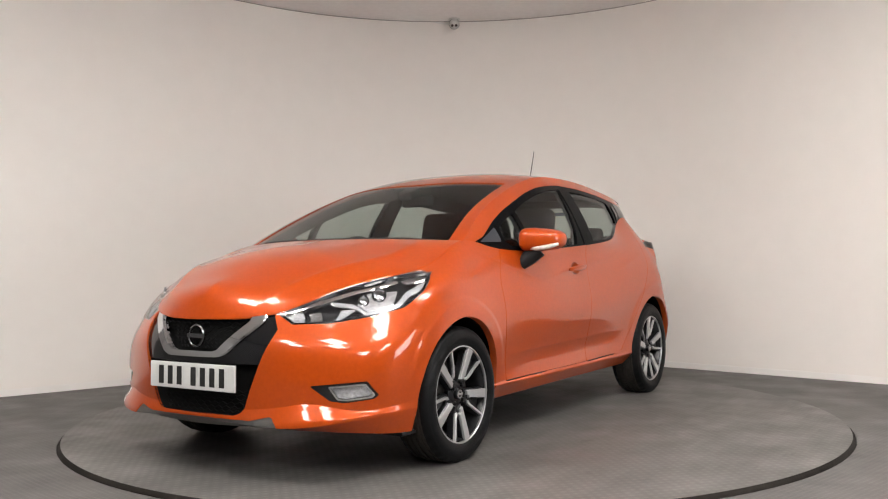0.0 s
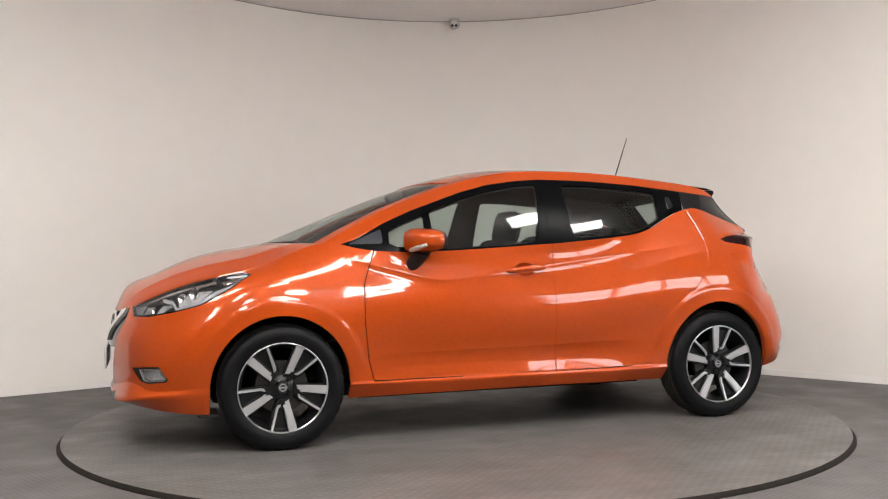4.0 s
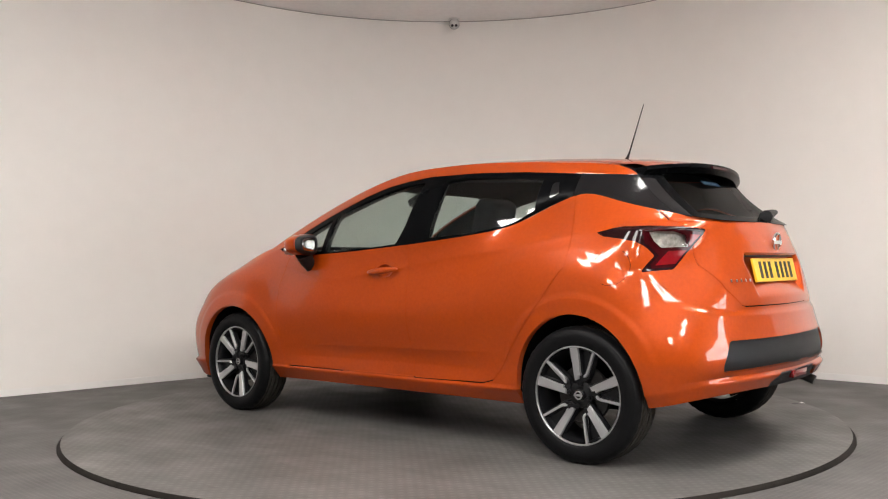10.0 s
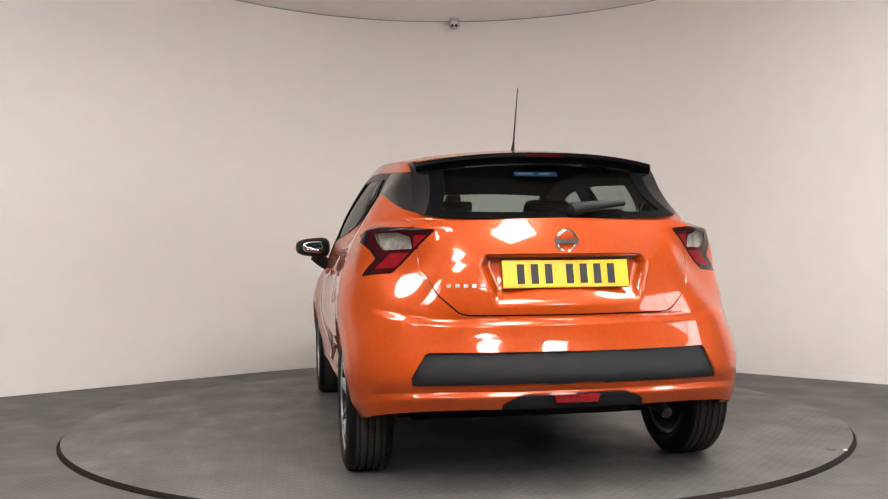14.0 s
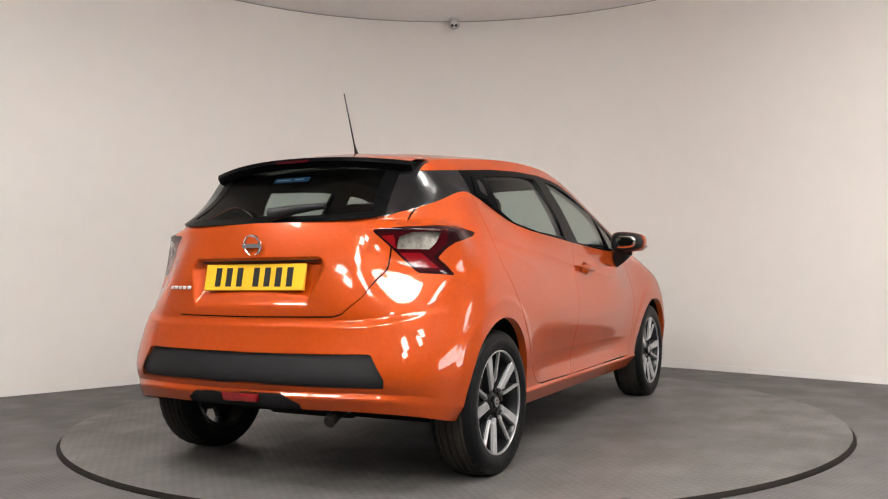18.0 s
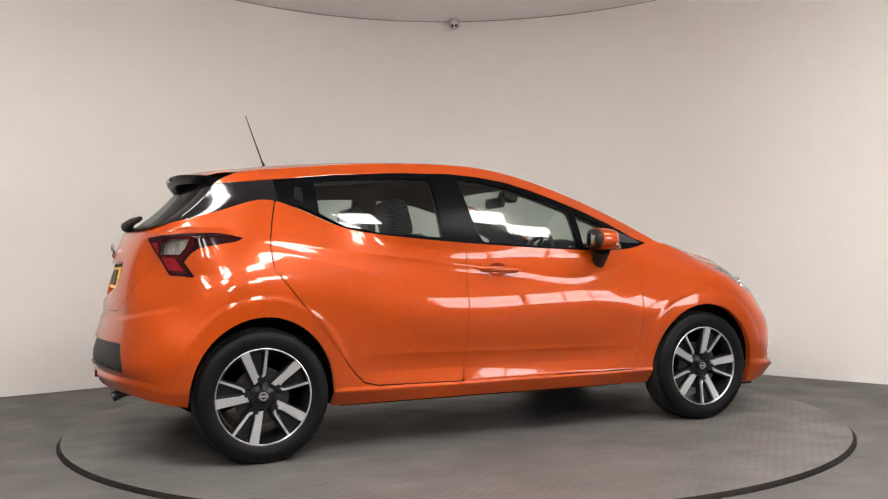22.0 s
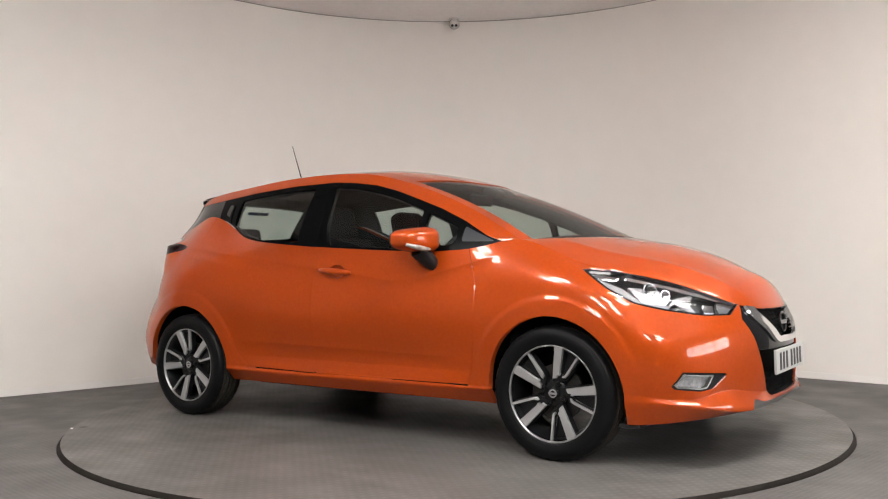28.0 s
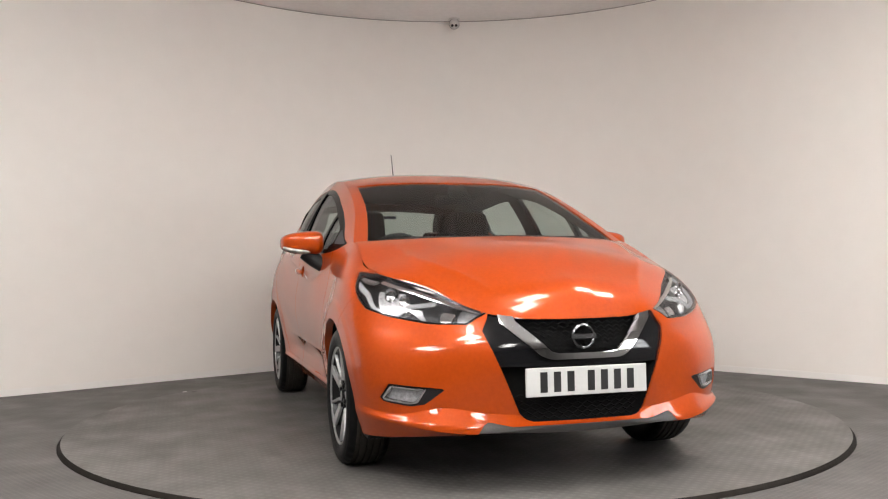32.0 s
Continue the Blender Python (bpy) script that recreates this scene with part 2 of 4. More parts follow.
strip([Vector((XR, OPEN0)), Vector((XR, OPEN1))], FZ, OPEN_LOW, 0.12, "wall_parapet", HALL, "plain grey painted parapet below the glazed opening")


def glazed_opening():
    e = tagged(new("window_1"), "wide glazed opening with white bars and daylight behind", "window", kind="structure")
    e.matrix_basis = pose(XR + 0.06, (OPEN0 + OPEN1) / 2, 0)
    w, h = OPEN0 - OPEN1, OPEN_TOP - OPEN_LOW
    for k in range(5):
        part("window_bar", box_bm(.06, .045, h, (0, -w / 2 + .022 + (w - .045) * k / 4, OPEN_LOW + h / 2), .006), WHITE_PL, e)
    for k in range(3):
        part("window_bar", box_bm(.05, w - .05, .04, (0, 0, OPEN_LOW + .02 + (h - .04) * k / 2), .006), WHITE_PL, e)
    sky = tagged(part("backdrop", box_bm(.02, 6.0, 4.6, (XR + 0.9, (OPEN0 + OPEN1) / 2, 2.0)), DAYLIGHT), "plain bright daylight outside the glazed opening", "backdrop", kind="structure")
    return sky


glazed_opening()

RT = 2.2
ring = [(math.cos(2 * math.pi * i / 160), math.sin(2 * math.pi * i / 160)) for i in range(160)]


def ground():
    bm = bmesh.new()
    inner = [bm.verts.new((x * (RT + 0.029), y * (RT + 0.029), FZ)) for x, y in ring]
    low = [bm.verts.new((x * (RT + 0.029), y * (RT + 0.029), -0.12)) for x, y in ring]
    mid = [bm.verts.new((x * 2.6, y * 2.6, FZ)) for x, y in ring]
    out = [bm.verts.new((x * 18, y * 18, FZ)) for x, y in ring]
    c = bm.verts.new((0, 0, -0.12))
    for i in range(160):
        j = (i + 1) % 160
        bm.faces.new((inner[i], inner[j], low[j], low[i]))
        bm.faces.new((inner[j], inner[i], mid[i], mid[j]))
        bm.faces.new((mid[j], mid[i], out[i], out[j]))
        bm.faces.new((low[i], low[j], c))
    return tagged(part("floor", bm, FLOOR), "dark grey vinyl floor round a turntable pit", "floor", kind="structure")


ground()


def ceiling():
    bm = box_bm(22, 26, 0.1, (0, -3, HC + 0.05))
    return tagged(part("ceiling", bm, CEIL), "flat pale grey ceiling over the studio", "ceiling", kind="structure")


ceiling()


def light_panel(x, y, sx, sy, rz=0):
    e = tagged(new("ceiling_light"), "square white glowing surface-mounted ceiling light panel", "ceiling light", "ceiling light panels")
    e.matrix_basis = pose(x, y, HC, 0, 0, rz)
    part("frame", box_bm(sx + 0.03, sy + 0.03, 0.02, (0, 0, -0.01), 0.004), WHITE_PL, e)
    # made deep: the glowing sides are added to brighten the top of the wall
    part("diffuser", box_bm(sx, sy, 0.07, (0, 0, -0.055), 0.012), PANEL, e)
    return e


# pairs of square panels that touch at a corner, in a ceiling grid turned half a right angle from the view
for px, py in ((0.78, -2.93), (0.78, -3.78), (-0.75, -4.60), (-0.75, -5.45), (-1.80, -2.45), (-2.65, -2.45), (2.10, -1.80), (2.95, -1.80),
               # the next three pairs are added unseen to fill out the hall's light
               (2.45, -5.30), (2.45, -6.15), (-2.60, -5.30), (-2.60, -6.15), (0.80, -7.20), (0.80, -8.05)):
    light_panel(px, py, 0.6, 0.6, 45)


def ceiling_camera():
    e = tagged(new("security_camera"), "small white security camera with two dark lenses under the ceiling", "security camera")
    e.matrix_basis = pose(0.045, CY + RW - 0.085, HC)
    part("mount", revolve_bm([(.001, 0), (.055, 0), (.055, -.012), (.040, -.02), (.001, -.02)], 28, m=pose(0, 0, 0, 90, 0, 0)), WHITE_PL, e, smooth=True)
    bm = bmesh.new()
    bmesh.ops.create_uvsphere(bm, u_segments=24, v_segments=14, radius=.047, matrix=pose(0, 0, -.048))
    part("dome", bm, WHITE_PL, e, "white dome", True)
    part("visor", revolve_bm([(.0475, -.028), (.0495, -.018), (.0495, -.008), (.0475, .0)], 28, m=pose(0, -.004, -.048, 20, 0, 0)), GREY_TRIM, e, "grey seam ring", True)
    for k in (-1, 1):
        bm = bmesh.new()
        bmesh.ops.create_uvsphere(bm, u_segments=14, v_segments=8, radius=.013, matrix=pose(.018 * k, -.036, -.072))
        part("lens", bm, BLACK_GLOSS, e, "dark lens", True)
    # thin tube added in place of the camera's shadow on its left
    bm = bmesh.new()
    tube_bm([(-.02, .045, -.035), (-.09, .065, -.028), (-.18, .068, -.012)], .005, 6, bm)
    part("shadow_tube", bm, WHITE_PL, e, "", True)


ceiling_camera()
# thin strip whose grey carries the shade in the gap under the ceiling
joint = strip(plan, HC - 0.007, HC - 0.001, -0.002, "trim", JOINTGREY, "thin dark joint between the curved wall and the ceiling", inset=0.005)
joint["category"] = "trim"

# ---- the turntable ----
table = tagged(new("turntable"), "round grey car turntable raised slightly above the floor", "turntable")


JOINT = -135.4


def turntable():
    bm = bmesh.new()
    radii = [0.0, 0.7, 1.4, 2.0, RT + 0.010]
    c = bm.verts.new((0, 0, 0))
    last = None
    for r in radii[1:]:
        cur = [bm.verts.new((x * r, y * r, 0)) for x, y in ring]
        for i in range(160):
            j = (i + 1) % 160
            if last is None:
                bm.faces.new((c, cur[i], cur[j]))
            else:
                bm.faces.new((last[i], cur[i], cur[j], last[j]))
        last = cur
    low = [bm.verts.new((v.co.x, v.co.y, -0.06)) for v in last]
    for i in range(160):
        j = (i + 1) % 160
        bm.faces.new((last[i], low[i], low[j], last[j]))
    part("deck", bm, DISC, table, "worn grey deck", smooth=True)
    bm = bmesh.new()
    prof = [(RT + 0.009, -0.0008), (RT + 0.013, -0.003), (RT + 0.021, -0.012), (RT + 0.026, -0.0195), (RT + 0.027, -0.05)]
    rings = [[bm.verts.new((x * r, y * r, z)) for x, y in ring] for r, z in prof]
    for a, b in zip(rings, rings[1:]):
        for i in range(160):
            j = (i + 1) % 160
            bm.faces.new((a[i], a[j], b[j], b[i]))
    part("rim", bm, RIMSTEEL, table, "dark rubber edge strip", smooth=True)
    part("lifting_hole", revolve_bm([(.022, .0006), (.019, .0012), (.001, .0012)], 20, m=pose(0, 0, 0, 90, 0, 0)), INK, table, "dark round hole near the edge").matrix_basis = pose(0, 0, 0, 0, 0, JOINT) @ pose(2.147, 0, 0)
    part("rim_joint", box_bm(.016, .035, .005, (RT + .005, 0, -.0006), .002), WHITE_PL, table, "worn whitish joint end").matrix_basis = pose(0, 0, 0, 0, 0, JOINT + .75)


turntable()

# ---- the car: skin as a net of feature lines ----
OX, OY = -0.101, -0.074
car = tagged(new("car"), "orange five-door hatchback car parked on the turntable", "car")


def spline(t, p, q):
    """Natural cubic through the rows p at t, taken at q."""
    t, p, q = np.asarray(t, float), np.asarray(p, float), np.asarray(q, float)
    n, h = len(t), np.diff(t)
    a = np.eye(n)
    r = np.zeros_like(p)
    for i in range(1, n - 1):
        a[i, i - 1:i + 2] = h[i - 1], 2 * (h[i - 1] + h[i]), h[i]
        r[i] = 6 * ((p[i + 1] - p[i]) / h[i] - (p[i] - p[i - 1]) / h[i - 1])
    m = np.linalg.solve(a, r)
    k = np.clip(np.searchsorted(t, q) - 1, 0, n - 2)
    d, e, w = (q - t[k])[:, None], (t[k + 1] - q)[:, None], h[k][:, None]
    return (m[k] * e ** 3 + m[k + 1] * d ** 3) / (6 * w) + (p[k] / w - m[k] * w / 6) * e + (p[k + 1] / w - m[k + 1] * w / 6) * d


def ring_line(rows, q):
    """A line round the half body from rear centre (0) to front centre (8), mirrored at both ends so that it meets its twin smoothly."""
    rows = np.array(rows, float)
    head, tail = rows[1:3][::-1].copy(), rows[-3:-1][::-1].copy()
    head[:, 0] *= -1
    tail[:, 0] = 2 * rows[-1, 0] - tail[:, 0]
    head[:, 2] *= -1
    tail[:, 2] *= -1
    rows = np.vstack([head, rows, tail])
    return spline(rows[:, 0], rows[:, 1:], q)


BOTTOM = [(0, -1.925, 0, .335), (.5, -1.88, .45, .335), (1, -1.76, .722, .312), (1.4, -1.62, .795, .28), (2, -1.26, .77, .24), (3, -.6, .775, .232),
          (4, 0, .775, .232), (5, .6, .775, .23), (6, 1.26, .78, .212), (6.6, 1.60, .80, .192), (7, 1.80, .715, .207), (7.5, 1.975, .45, .225), (8, 2.04, 0, .222)]
LIP = [(0, -1.957, 0, .385), (.5, -1.905, .47, .385), (1, -1.773, .733, .365), (1.4, -1.622, .825, .335), (2, -1.26, .845, .31), (3, -.6, .816, .296),
       (4, 0, .816, .296), (5, .6, .816, .296), (6, 1.26, .84, .298), (6.6, 1.615, .828, .288), (7, 1.835, .750, .283), (7.25, 1.957, .62, .258), (7.5, 2.03, .46, .240), (8, 2.066, 0, .255)]
LEDGE = [(0, -1.942, 0, .405), (.5, -1.89, .465, .405), (1, -1.77, .737, .392), (1.4, -1.618, .832, .362), (2, -1.26, .85, .33), (3, -.6, .806, .316),
         (4, 0, .806, .316), (5, .6, .806, .316), (6, 1.26, .845, .318), (6.6, 1.612, .832, .325), (7, 1.808, .745, .304), (7.15, 1.880, .672, .308), (7.3, 1.945, .570, .332), (7.5, 2.002, .445, .320), (8, 2.07, 0, .30)]
LOW = [(0, -1.965, 0, .47), (.5, -1.903, .48, .47), (1, -1.772, .752, .47), (1.4, -1.605, .845, .47), (2, -1.26, .868, .47), (3, -.6, .802, .42),
       (4, 0, .80, .42), (5, .6, .806, .42), (6, 1.26, .865, .45), (6.6, 1.63, .842, .43), (7, 1.805, .765, .43), (7.5, 2.003, .445, .43), (8, 2.085, 0, .42)]
MID = [(0, -1.928, 0, .6), (.5, -1.872, .48, .6), (1, -1.735, .748, .6), (1.4, -1.565, .842, .6), (2, -1.26, .87, .66), (3, -.6, .834, .56),
       (4, 0, .828, .53), (5, .6, .832, .53), (6, 1.26, .87, .65), (6.6, 1.63, .842, .58), (7, 1.80, .750, .55), (7.5, 2.005, .42, .55), (8, 2.085, 0, .55)]
WAIST = [(0, -1.905, 0, .72), (.5, -1.847, .47, .72), (1, -1.71, .70, .73), (1.4, -1.535, .825, .75), (2, -1.26, .864, .80), (3, -.6, .850, .72),
         (4, 0, .846, .68), (5, .6, .85, .69), (5.5, .92, .840, .72), (6, 1.26, .854, .76), (6.6, 1.61, .823, .68), (7, 1.787, .70, .64), (7.5, 1.985, .40, .625), (8, 2.07, 0, .615)]
SHOULDER = [(0, -1.868, 0, .90), (.5, -1.805, .45, .90), (1, -1.668, .622, .90), (1.2, -1.568, .752, .905), (1.4, -1.46, .798, .93), (2, -1.22, .813, .960), (3, -.6, .815, .915),
            (4, 0, .8165, .875), (5, .6, .8155, .86), (5.5, .92, .803, .862), (6, 1.26, .823, .848), (6.6, 1.585, .785, .765), (7, 1.76, .66, .725), (7.5, 1.965, .39, .672), (8, 2.055, 0, .652)]
EDGE = [(0, -1.80, 0, 1.078), (.5, -1.75, .38, 1.083), (1, -1.62, .575, 1.112), (1.4, -1.40, .640, 1.170), (2, -1.17, .668, 1.213), (2.4, -.98, .704, 1.14),
        (2.65, -.857, .744, 1.085), (3, -.65, .796, 1.044), (4, 0, .810, .991), (5, .6, .799, .966), (5.5, .88, .752, .992), (5.75, 1.03, .722, 1.012),
        (6, 1.22, .735, .948), (6.3, 1.37, .735, .890), (6.6, 1.53, .692, .854), (7, 1.74, .548, .796), (7.5, 1.958, .365, .70), (8, 2.045, 0, .675)]
V_AT = (0, .09, .12, .28, .45, .62, .8, 1)
RAIL = [(0, -1.62, .575, 1.112), (.1, -1.49, .562, 1.225), (.2, -1.395, .558, 1.325), (.35, -1.06, .572, 1.384), (.5, -.6, .585, 1.421), (.62, -.2, .59, 1.424),
        (.72, .1, .597, 1.390), (.8, .4, .615, 1.305), (.88, .7, .648, 1.186), (.95, .9, .69, 1.085), (1, 1.03, .722, 1.012)]
CREST = [(0, -1.80, 0, 1.078), (.05, -1.705, 0, 1.142), (.1, -1.605, 0, 1.228), (.2, -1.46, 0, 1.362), (.27, -1.30, 0, 1.408), (.35, -1.1, 0, 1.434), (.5, -.6, 0, 1.464), (.62, -.2, 0, 1.466),
         (.72, .15, 0, 1.436), (.8, .5, 0, 1.336), (.88, .85, 0, 1.201), (.95, 1.1, 0, 1.095), (1, 1.25, 0, 1.032)]
BONNET = [(0, 1.25, 0, 1.032), (.15, 1.36, 0, 1.014), (.35, 1.52, 0, .988), (.6, 1.73, 0, .920), (.8, 1.893, 0, .848), (.92, 1.997, 0, .782), (1, 2.045, 0, .675)]


class Skin:
    """Points, normals, own coordinates and faces of a piece of the body."""

    def __init__(self, p, n, w, f):
        self.p, self.n, self.w, self.f = p, n, w, f

    def cut(self, field):
        """Splits along field = 0: the piece where it is negative, and the rest."""
        if not len(self.f):
            return self, self
        val = field(self.p, self.w)
        data = np.hstack([self.p, self.n, self.w])
        sides = ([], {}, []), ([], {}, [])

        def keep(k, key, row):
            rows, index, _ = sides[k]
            if key not in index:
                index[key] = len(rows)
                rows.append(row)
            return index[key]
        for face in self.f:
            s = [val[i] < 0 for i in face]
            if all(s) or not any(s):
                k = 0 if s[0] else 1
                sides[k][2].append([keep(k, i, data[i]) for i in face])
                continue
            polys = [], []
            for a, b in zip(face, face[1:] + face[:1]):
                k = 0 if val[a] < 0 else 1
                polys[k].append(keep(k, a, data[a]))
                if (val[a] < 0) != (val[b] < 0):
                    x = val[a] / (val[a] - val[b])
                    row = data[a] + x * (data[b] - data[a])
                    key = (min(a, b), max(a, b))
                    polys[0].append(keep(0, key, row))
                    polys[1].append(keep(1, key, row))
            for k in (0, 1):
                if len(polys[k]) > 2:
                    sides[k][2].append(polys[k])
        out = []
        for rows, _, faces in sides:
            d = np.array(rows) if rows else np.zeros((0, data.shape[1]))
            out.append(Skin(d[:, :3], d[:, 3:6], d[:, 6:], faces))
        return out

    def inside(self, field):
        return self.cut(field)[0]

    def outside(self, field):
        return self.cut(field)[1]

    def mirrored(self):
        s = np.array([1, -1, 1])
        return Skin(self.p * s, self.n * s, self.w, [f[::-1] for f in self.f])

    def plus(self, other):
        k = len(self.p)
        return Skin(np.vstack([self.p, other.p]), np.vstack([self.n, other.n]), np.vstack([self.w, other.w]), self.f + [[i + k for i in f] for f in other.f])

    def both(self):
        return self.plus(self.mirrored())

    def fine(self, times=1):
        """Each face split at its centre and the middles of its edges."""
        data, faces = np.hstack([self.p, self.n, self.w]), self.f
        for _ in range(times):
            rows, index, made = list(data), {}, []

            def middle(a, b):
                key = (min(a, b), max(a, b))
                if key not in index:
                    index[key] = len(rows)
                    rows.append((rows[a] + rows[b]) / 2)
                return index[key]
            for f in faces:
                c = len(rows)
                rows.append(sum(rows[i] for i in f) / len(f))
                for a, b, d in zip(f[-1:] + f[:-1], f, f[1:] + f[:1]):
                    made.append([middle(a, b), b, middle(b, d), c])
            data, faces = np.array(rows), made
        n = data[:, 3:6] / np.maximum(np.linalg.norm(data[:, 3:6], axis=1, keepdims=True), 1e-9)
        return Skin(data[:, :3], n, data[:, 6:], faces)

    def moved(self, d):
        return Skin(self.p + d * self.n, self.n, self.w, self.f)

    def make(self, name, material, parent, label="", depth=0.012, turn=False):
        """One mesh with rims turned inward by depth along the outline."""
        p, n, faces = self.p, self.n, list(self.f)
        if depth:
            count = {}
            for f in faces:
                for a, b in zip(f, f[1:] + f[:1]):
                    count[(a, b)] = 1
            rim = [(a, b) for a, b in count if (b, a) not in count and not (abs(p[a][1]) < 1e-4 and abs(p[b][1]) < 1e-4)]
            ids, ps, ns = {}, [], []
            for a, b in rim:
                for i in (a, b):
                    if i not in ids:
                        ids[i] = len(p) + len(ps)
                        near = min(abs(p[i][0] - 1.25), abs(p[i][0] + 1.25)) < 0.385 and p[i][2] < 0.69 and abs(p[i][1]) > 0.7
                        inward = np.array([0, np.sign(p[i][1]), 0]) if near else n[i]
                        ps += [p[i], p[i] - (max(depth, 0.035) if near else depth) * inward]
                        ns += [n[i], n[i]]
            if ps:
                p, n = np.vstack([p, ps]), np.vstack([n, ns])
                for a, b in rim:
                    faces.append([ids[b], ids[a], ids[a] + 1, ids[b] + 1])
        ob = mesh_object(name, p, faces, material, parent, n, label=label)
        return ob


def grid_skin(pts, ww):
    """A skin from a grid of points (rows, columns), with normals that point away from the car's core."""
    r, c, _ = pts.shape
    du, dv = np.gradient(pts, axis=0), np.gradient(pts, axis=1)
    # across the middle plane the twin goes on smoothly
    nor = np.cross(du, dv)
    length = np.linalg.norm(nor, axis=2, keepdims=True)
    nor = nor / np.maximum(length, 1e-9)
    bad = length[..., 0] < 1e-9
    for i in range(r):
        for j in range(c):
            if bad[i, j]:
                ii, jj = min(max(i, 1), r - 2), min(max(j, 1), c - 2)
                nor[i, j] = nor[ii, jj]
    flat = nor.reshape(-1, 3)
    p = pts.reshape(-1, 3)
    core = p - np.array([0, 0, 0.6])
    core[:, 0] *= 0.4
    if (flat * core).sum(1).mean() < 0:
        flat = -flat
        faces = [[i * c + j, i * c + j + 1, (i + 1) * c + j + 1, (i + 1) * c + j] for i in range(r - 1) for j in range(c - 1)]
    else:
        faces = [[i * c + j, (i + 1) * c + j, (i + 1) * c + j + 1, i * c + j + 1] for i in range(r - 1) for j in range(c - 1)]
    flat = flat.copy()
    mid = np.abs(p[:, 1]) < 1e-5
    flat[mid, 1] = 0
    flat /= np.maximum(np.linalg.norm(flat, axis=1, keepdims=True), 1e-9)
    return Skin(p, flat, ww.reshape(-1, ww.shape[-1]), faces)


def side_band(nv=128):
    q = np.concatenate([np.linspace(0, 1, 90)[:-1], np.linspace(1, 7, 290)[:-1], np.linspace(7, 8, 60)])
    nu = len(q)
    lines = np.stack([ring_line(r, q) for r in (BOTTOM, LIP, LEDGE, LOW, MID, WAIST, SHOULDER, EDGE)])
    lines[:, 0, 1] = lines[:, -1, 1] = 0
    v = np.concatenate([np.linspace(0, V_AT[1], 6)[:-1], np.linspace(V_AT[1], V_AT[2], 4)[:-1], np.linspace(V_AT[2], 1, nv - 8)])
    cols = []
    for i in range(nu):
        c = spline(V_AT[2:], lines[2:, i], np.maximum(v, V_AT[2]))
        k = v < V_AT[2]
        c[k] = np.stack([np.interp(v[k], V_AT[:3], lines[:3, i, j]) for j in range(3)], 1)
        cols.append(c)
    pts = np.stack(cols)
    pts[0, :, 1] = pts[-1, :, 1] = 0
    ww = np.stack(np.meshgrid(q, v, indexing="ij"), -1)
    x, y, z = pts[..., 0].copy(), pts[..., 1].copy(), pts[..., 2].copy()

    def fold(xs, zs, amount, above, below, fade):
        """A pressed crease along a curve on the flank (front to rear in x), fading at both ends."""
        order = np.argsort(xs)
        xs, zs = np.array(xs)[order], np.array(zs)[order]
        zc = spline(xs, zs[:, None], np.clip(x, xs[0], xs[-1]).ravel())[:, 0].reshape(x.shape)
        t = (x - xs[0]) / (xs[-1] - xs[0])
        k = np.clip(t / fade, 0, 1) * np.clip((1 - t) / fade, 0, 1)
        k = k * k * (3 - 2 * k)
        d = z - zc
        return amount * k * np.exp(-np.where(d > 0, d / above, -d / below))
    # the shoulder line falls from the tail lamp to the handle, turns under the mirror and climbs to the bonnet
    push = fold((-1.42, -1.226, -.97, -.69, -.244, .065, .30, .39, .48, .60, .80, .95, 1.05), (1.022, 1.02, .981, .949, .892, .856, .822, .817, .823, .852, .905, .943, .965), .0060, .16, .022, .12)
    # top edge of the rear haunch, running out in the rear door
    push += fold((-1.36, -1.275, -1.1, -.85, -.56), (.982, .972, .945, .888, .815), .0045, .035, .05, .4)
    push += fold((.92, 0, -.95), (.44, .455, .47), .0065, .045, .045, .25) - fold((.85, 0, -.90), (.375, .38, .385), .003, .05, .05, .2)
    # raised flares round the wheel openings
    for xw, r, rz in ((1.252, .345, .353), (-1.255, .335, .363)):
        rho = np.hypot(x - xw, (z - .305) * r / rz)
        k = np.clip((r + .098 - rho) / .034, 0, 1) * np.clip((z - .36) / .12, 0, 1)
        push = push + .0045 * k * k * (3 - 2 * k)
    pts[..., 1] += np.where(y > 0.6, push, 0)
    # full shoulders round the tail lamps
    up, down = np.clip((-x - 1.36) / .21, 0, 1), np.clip((1.765 + x) / .12, 0, 1)
    kx = .088 * up * up * (3 - 2 * up) * down * down * (3 - 2 * down)
    kz = np.where(z < 1.042, np.clip((z - .86) / .182, 0, 1) ** 1.3, np.clip((1.078 - z) / .036, 0, 1))
    pts[..., 1] += kx * kz * (y > .3)
    # the bumper stands proud of the tailgate above it
    zc = .668 + .5 * np.maximum(np.abs(y) - .45, 0) ** 2
    k = np.clip((z - zc + .012) / .026, 0, 1) * np.exp(-np.maximum(z - zc, 0) / .045) * np.clip((-1.60 - x) / .15, 0, 1)
    out = np.stack([x + 1.2, .8 * y], -1)
    out /= np.maximum(np.linalg.norm(out, axis=-1, keepdims=True), 1e-6)
    pts[..., :2] -= (.011 * k)[..., None] * out
    # shallow pan for the rear number plate
    half = np.interp(z, [.74, .89, .935], [.30, .352, .33])
    k = np.minimum.reduce([np.clip((half - y) / .045, 0, 1), np.clip((.930 - z) / .016, 0, 1), np.clip((z - .728) / .085, 0, 1)])
    pts[..., 0] += np.where(x < -1.7, .046 * k * k * (3 - 2 * k), 0)
    return grid_skin(pts, ww)


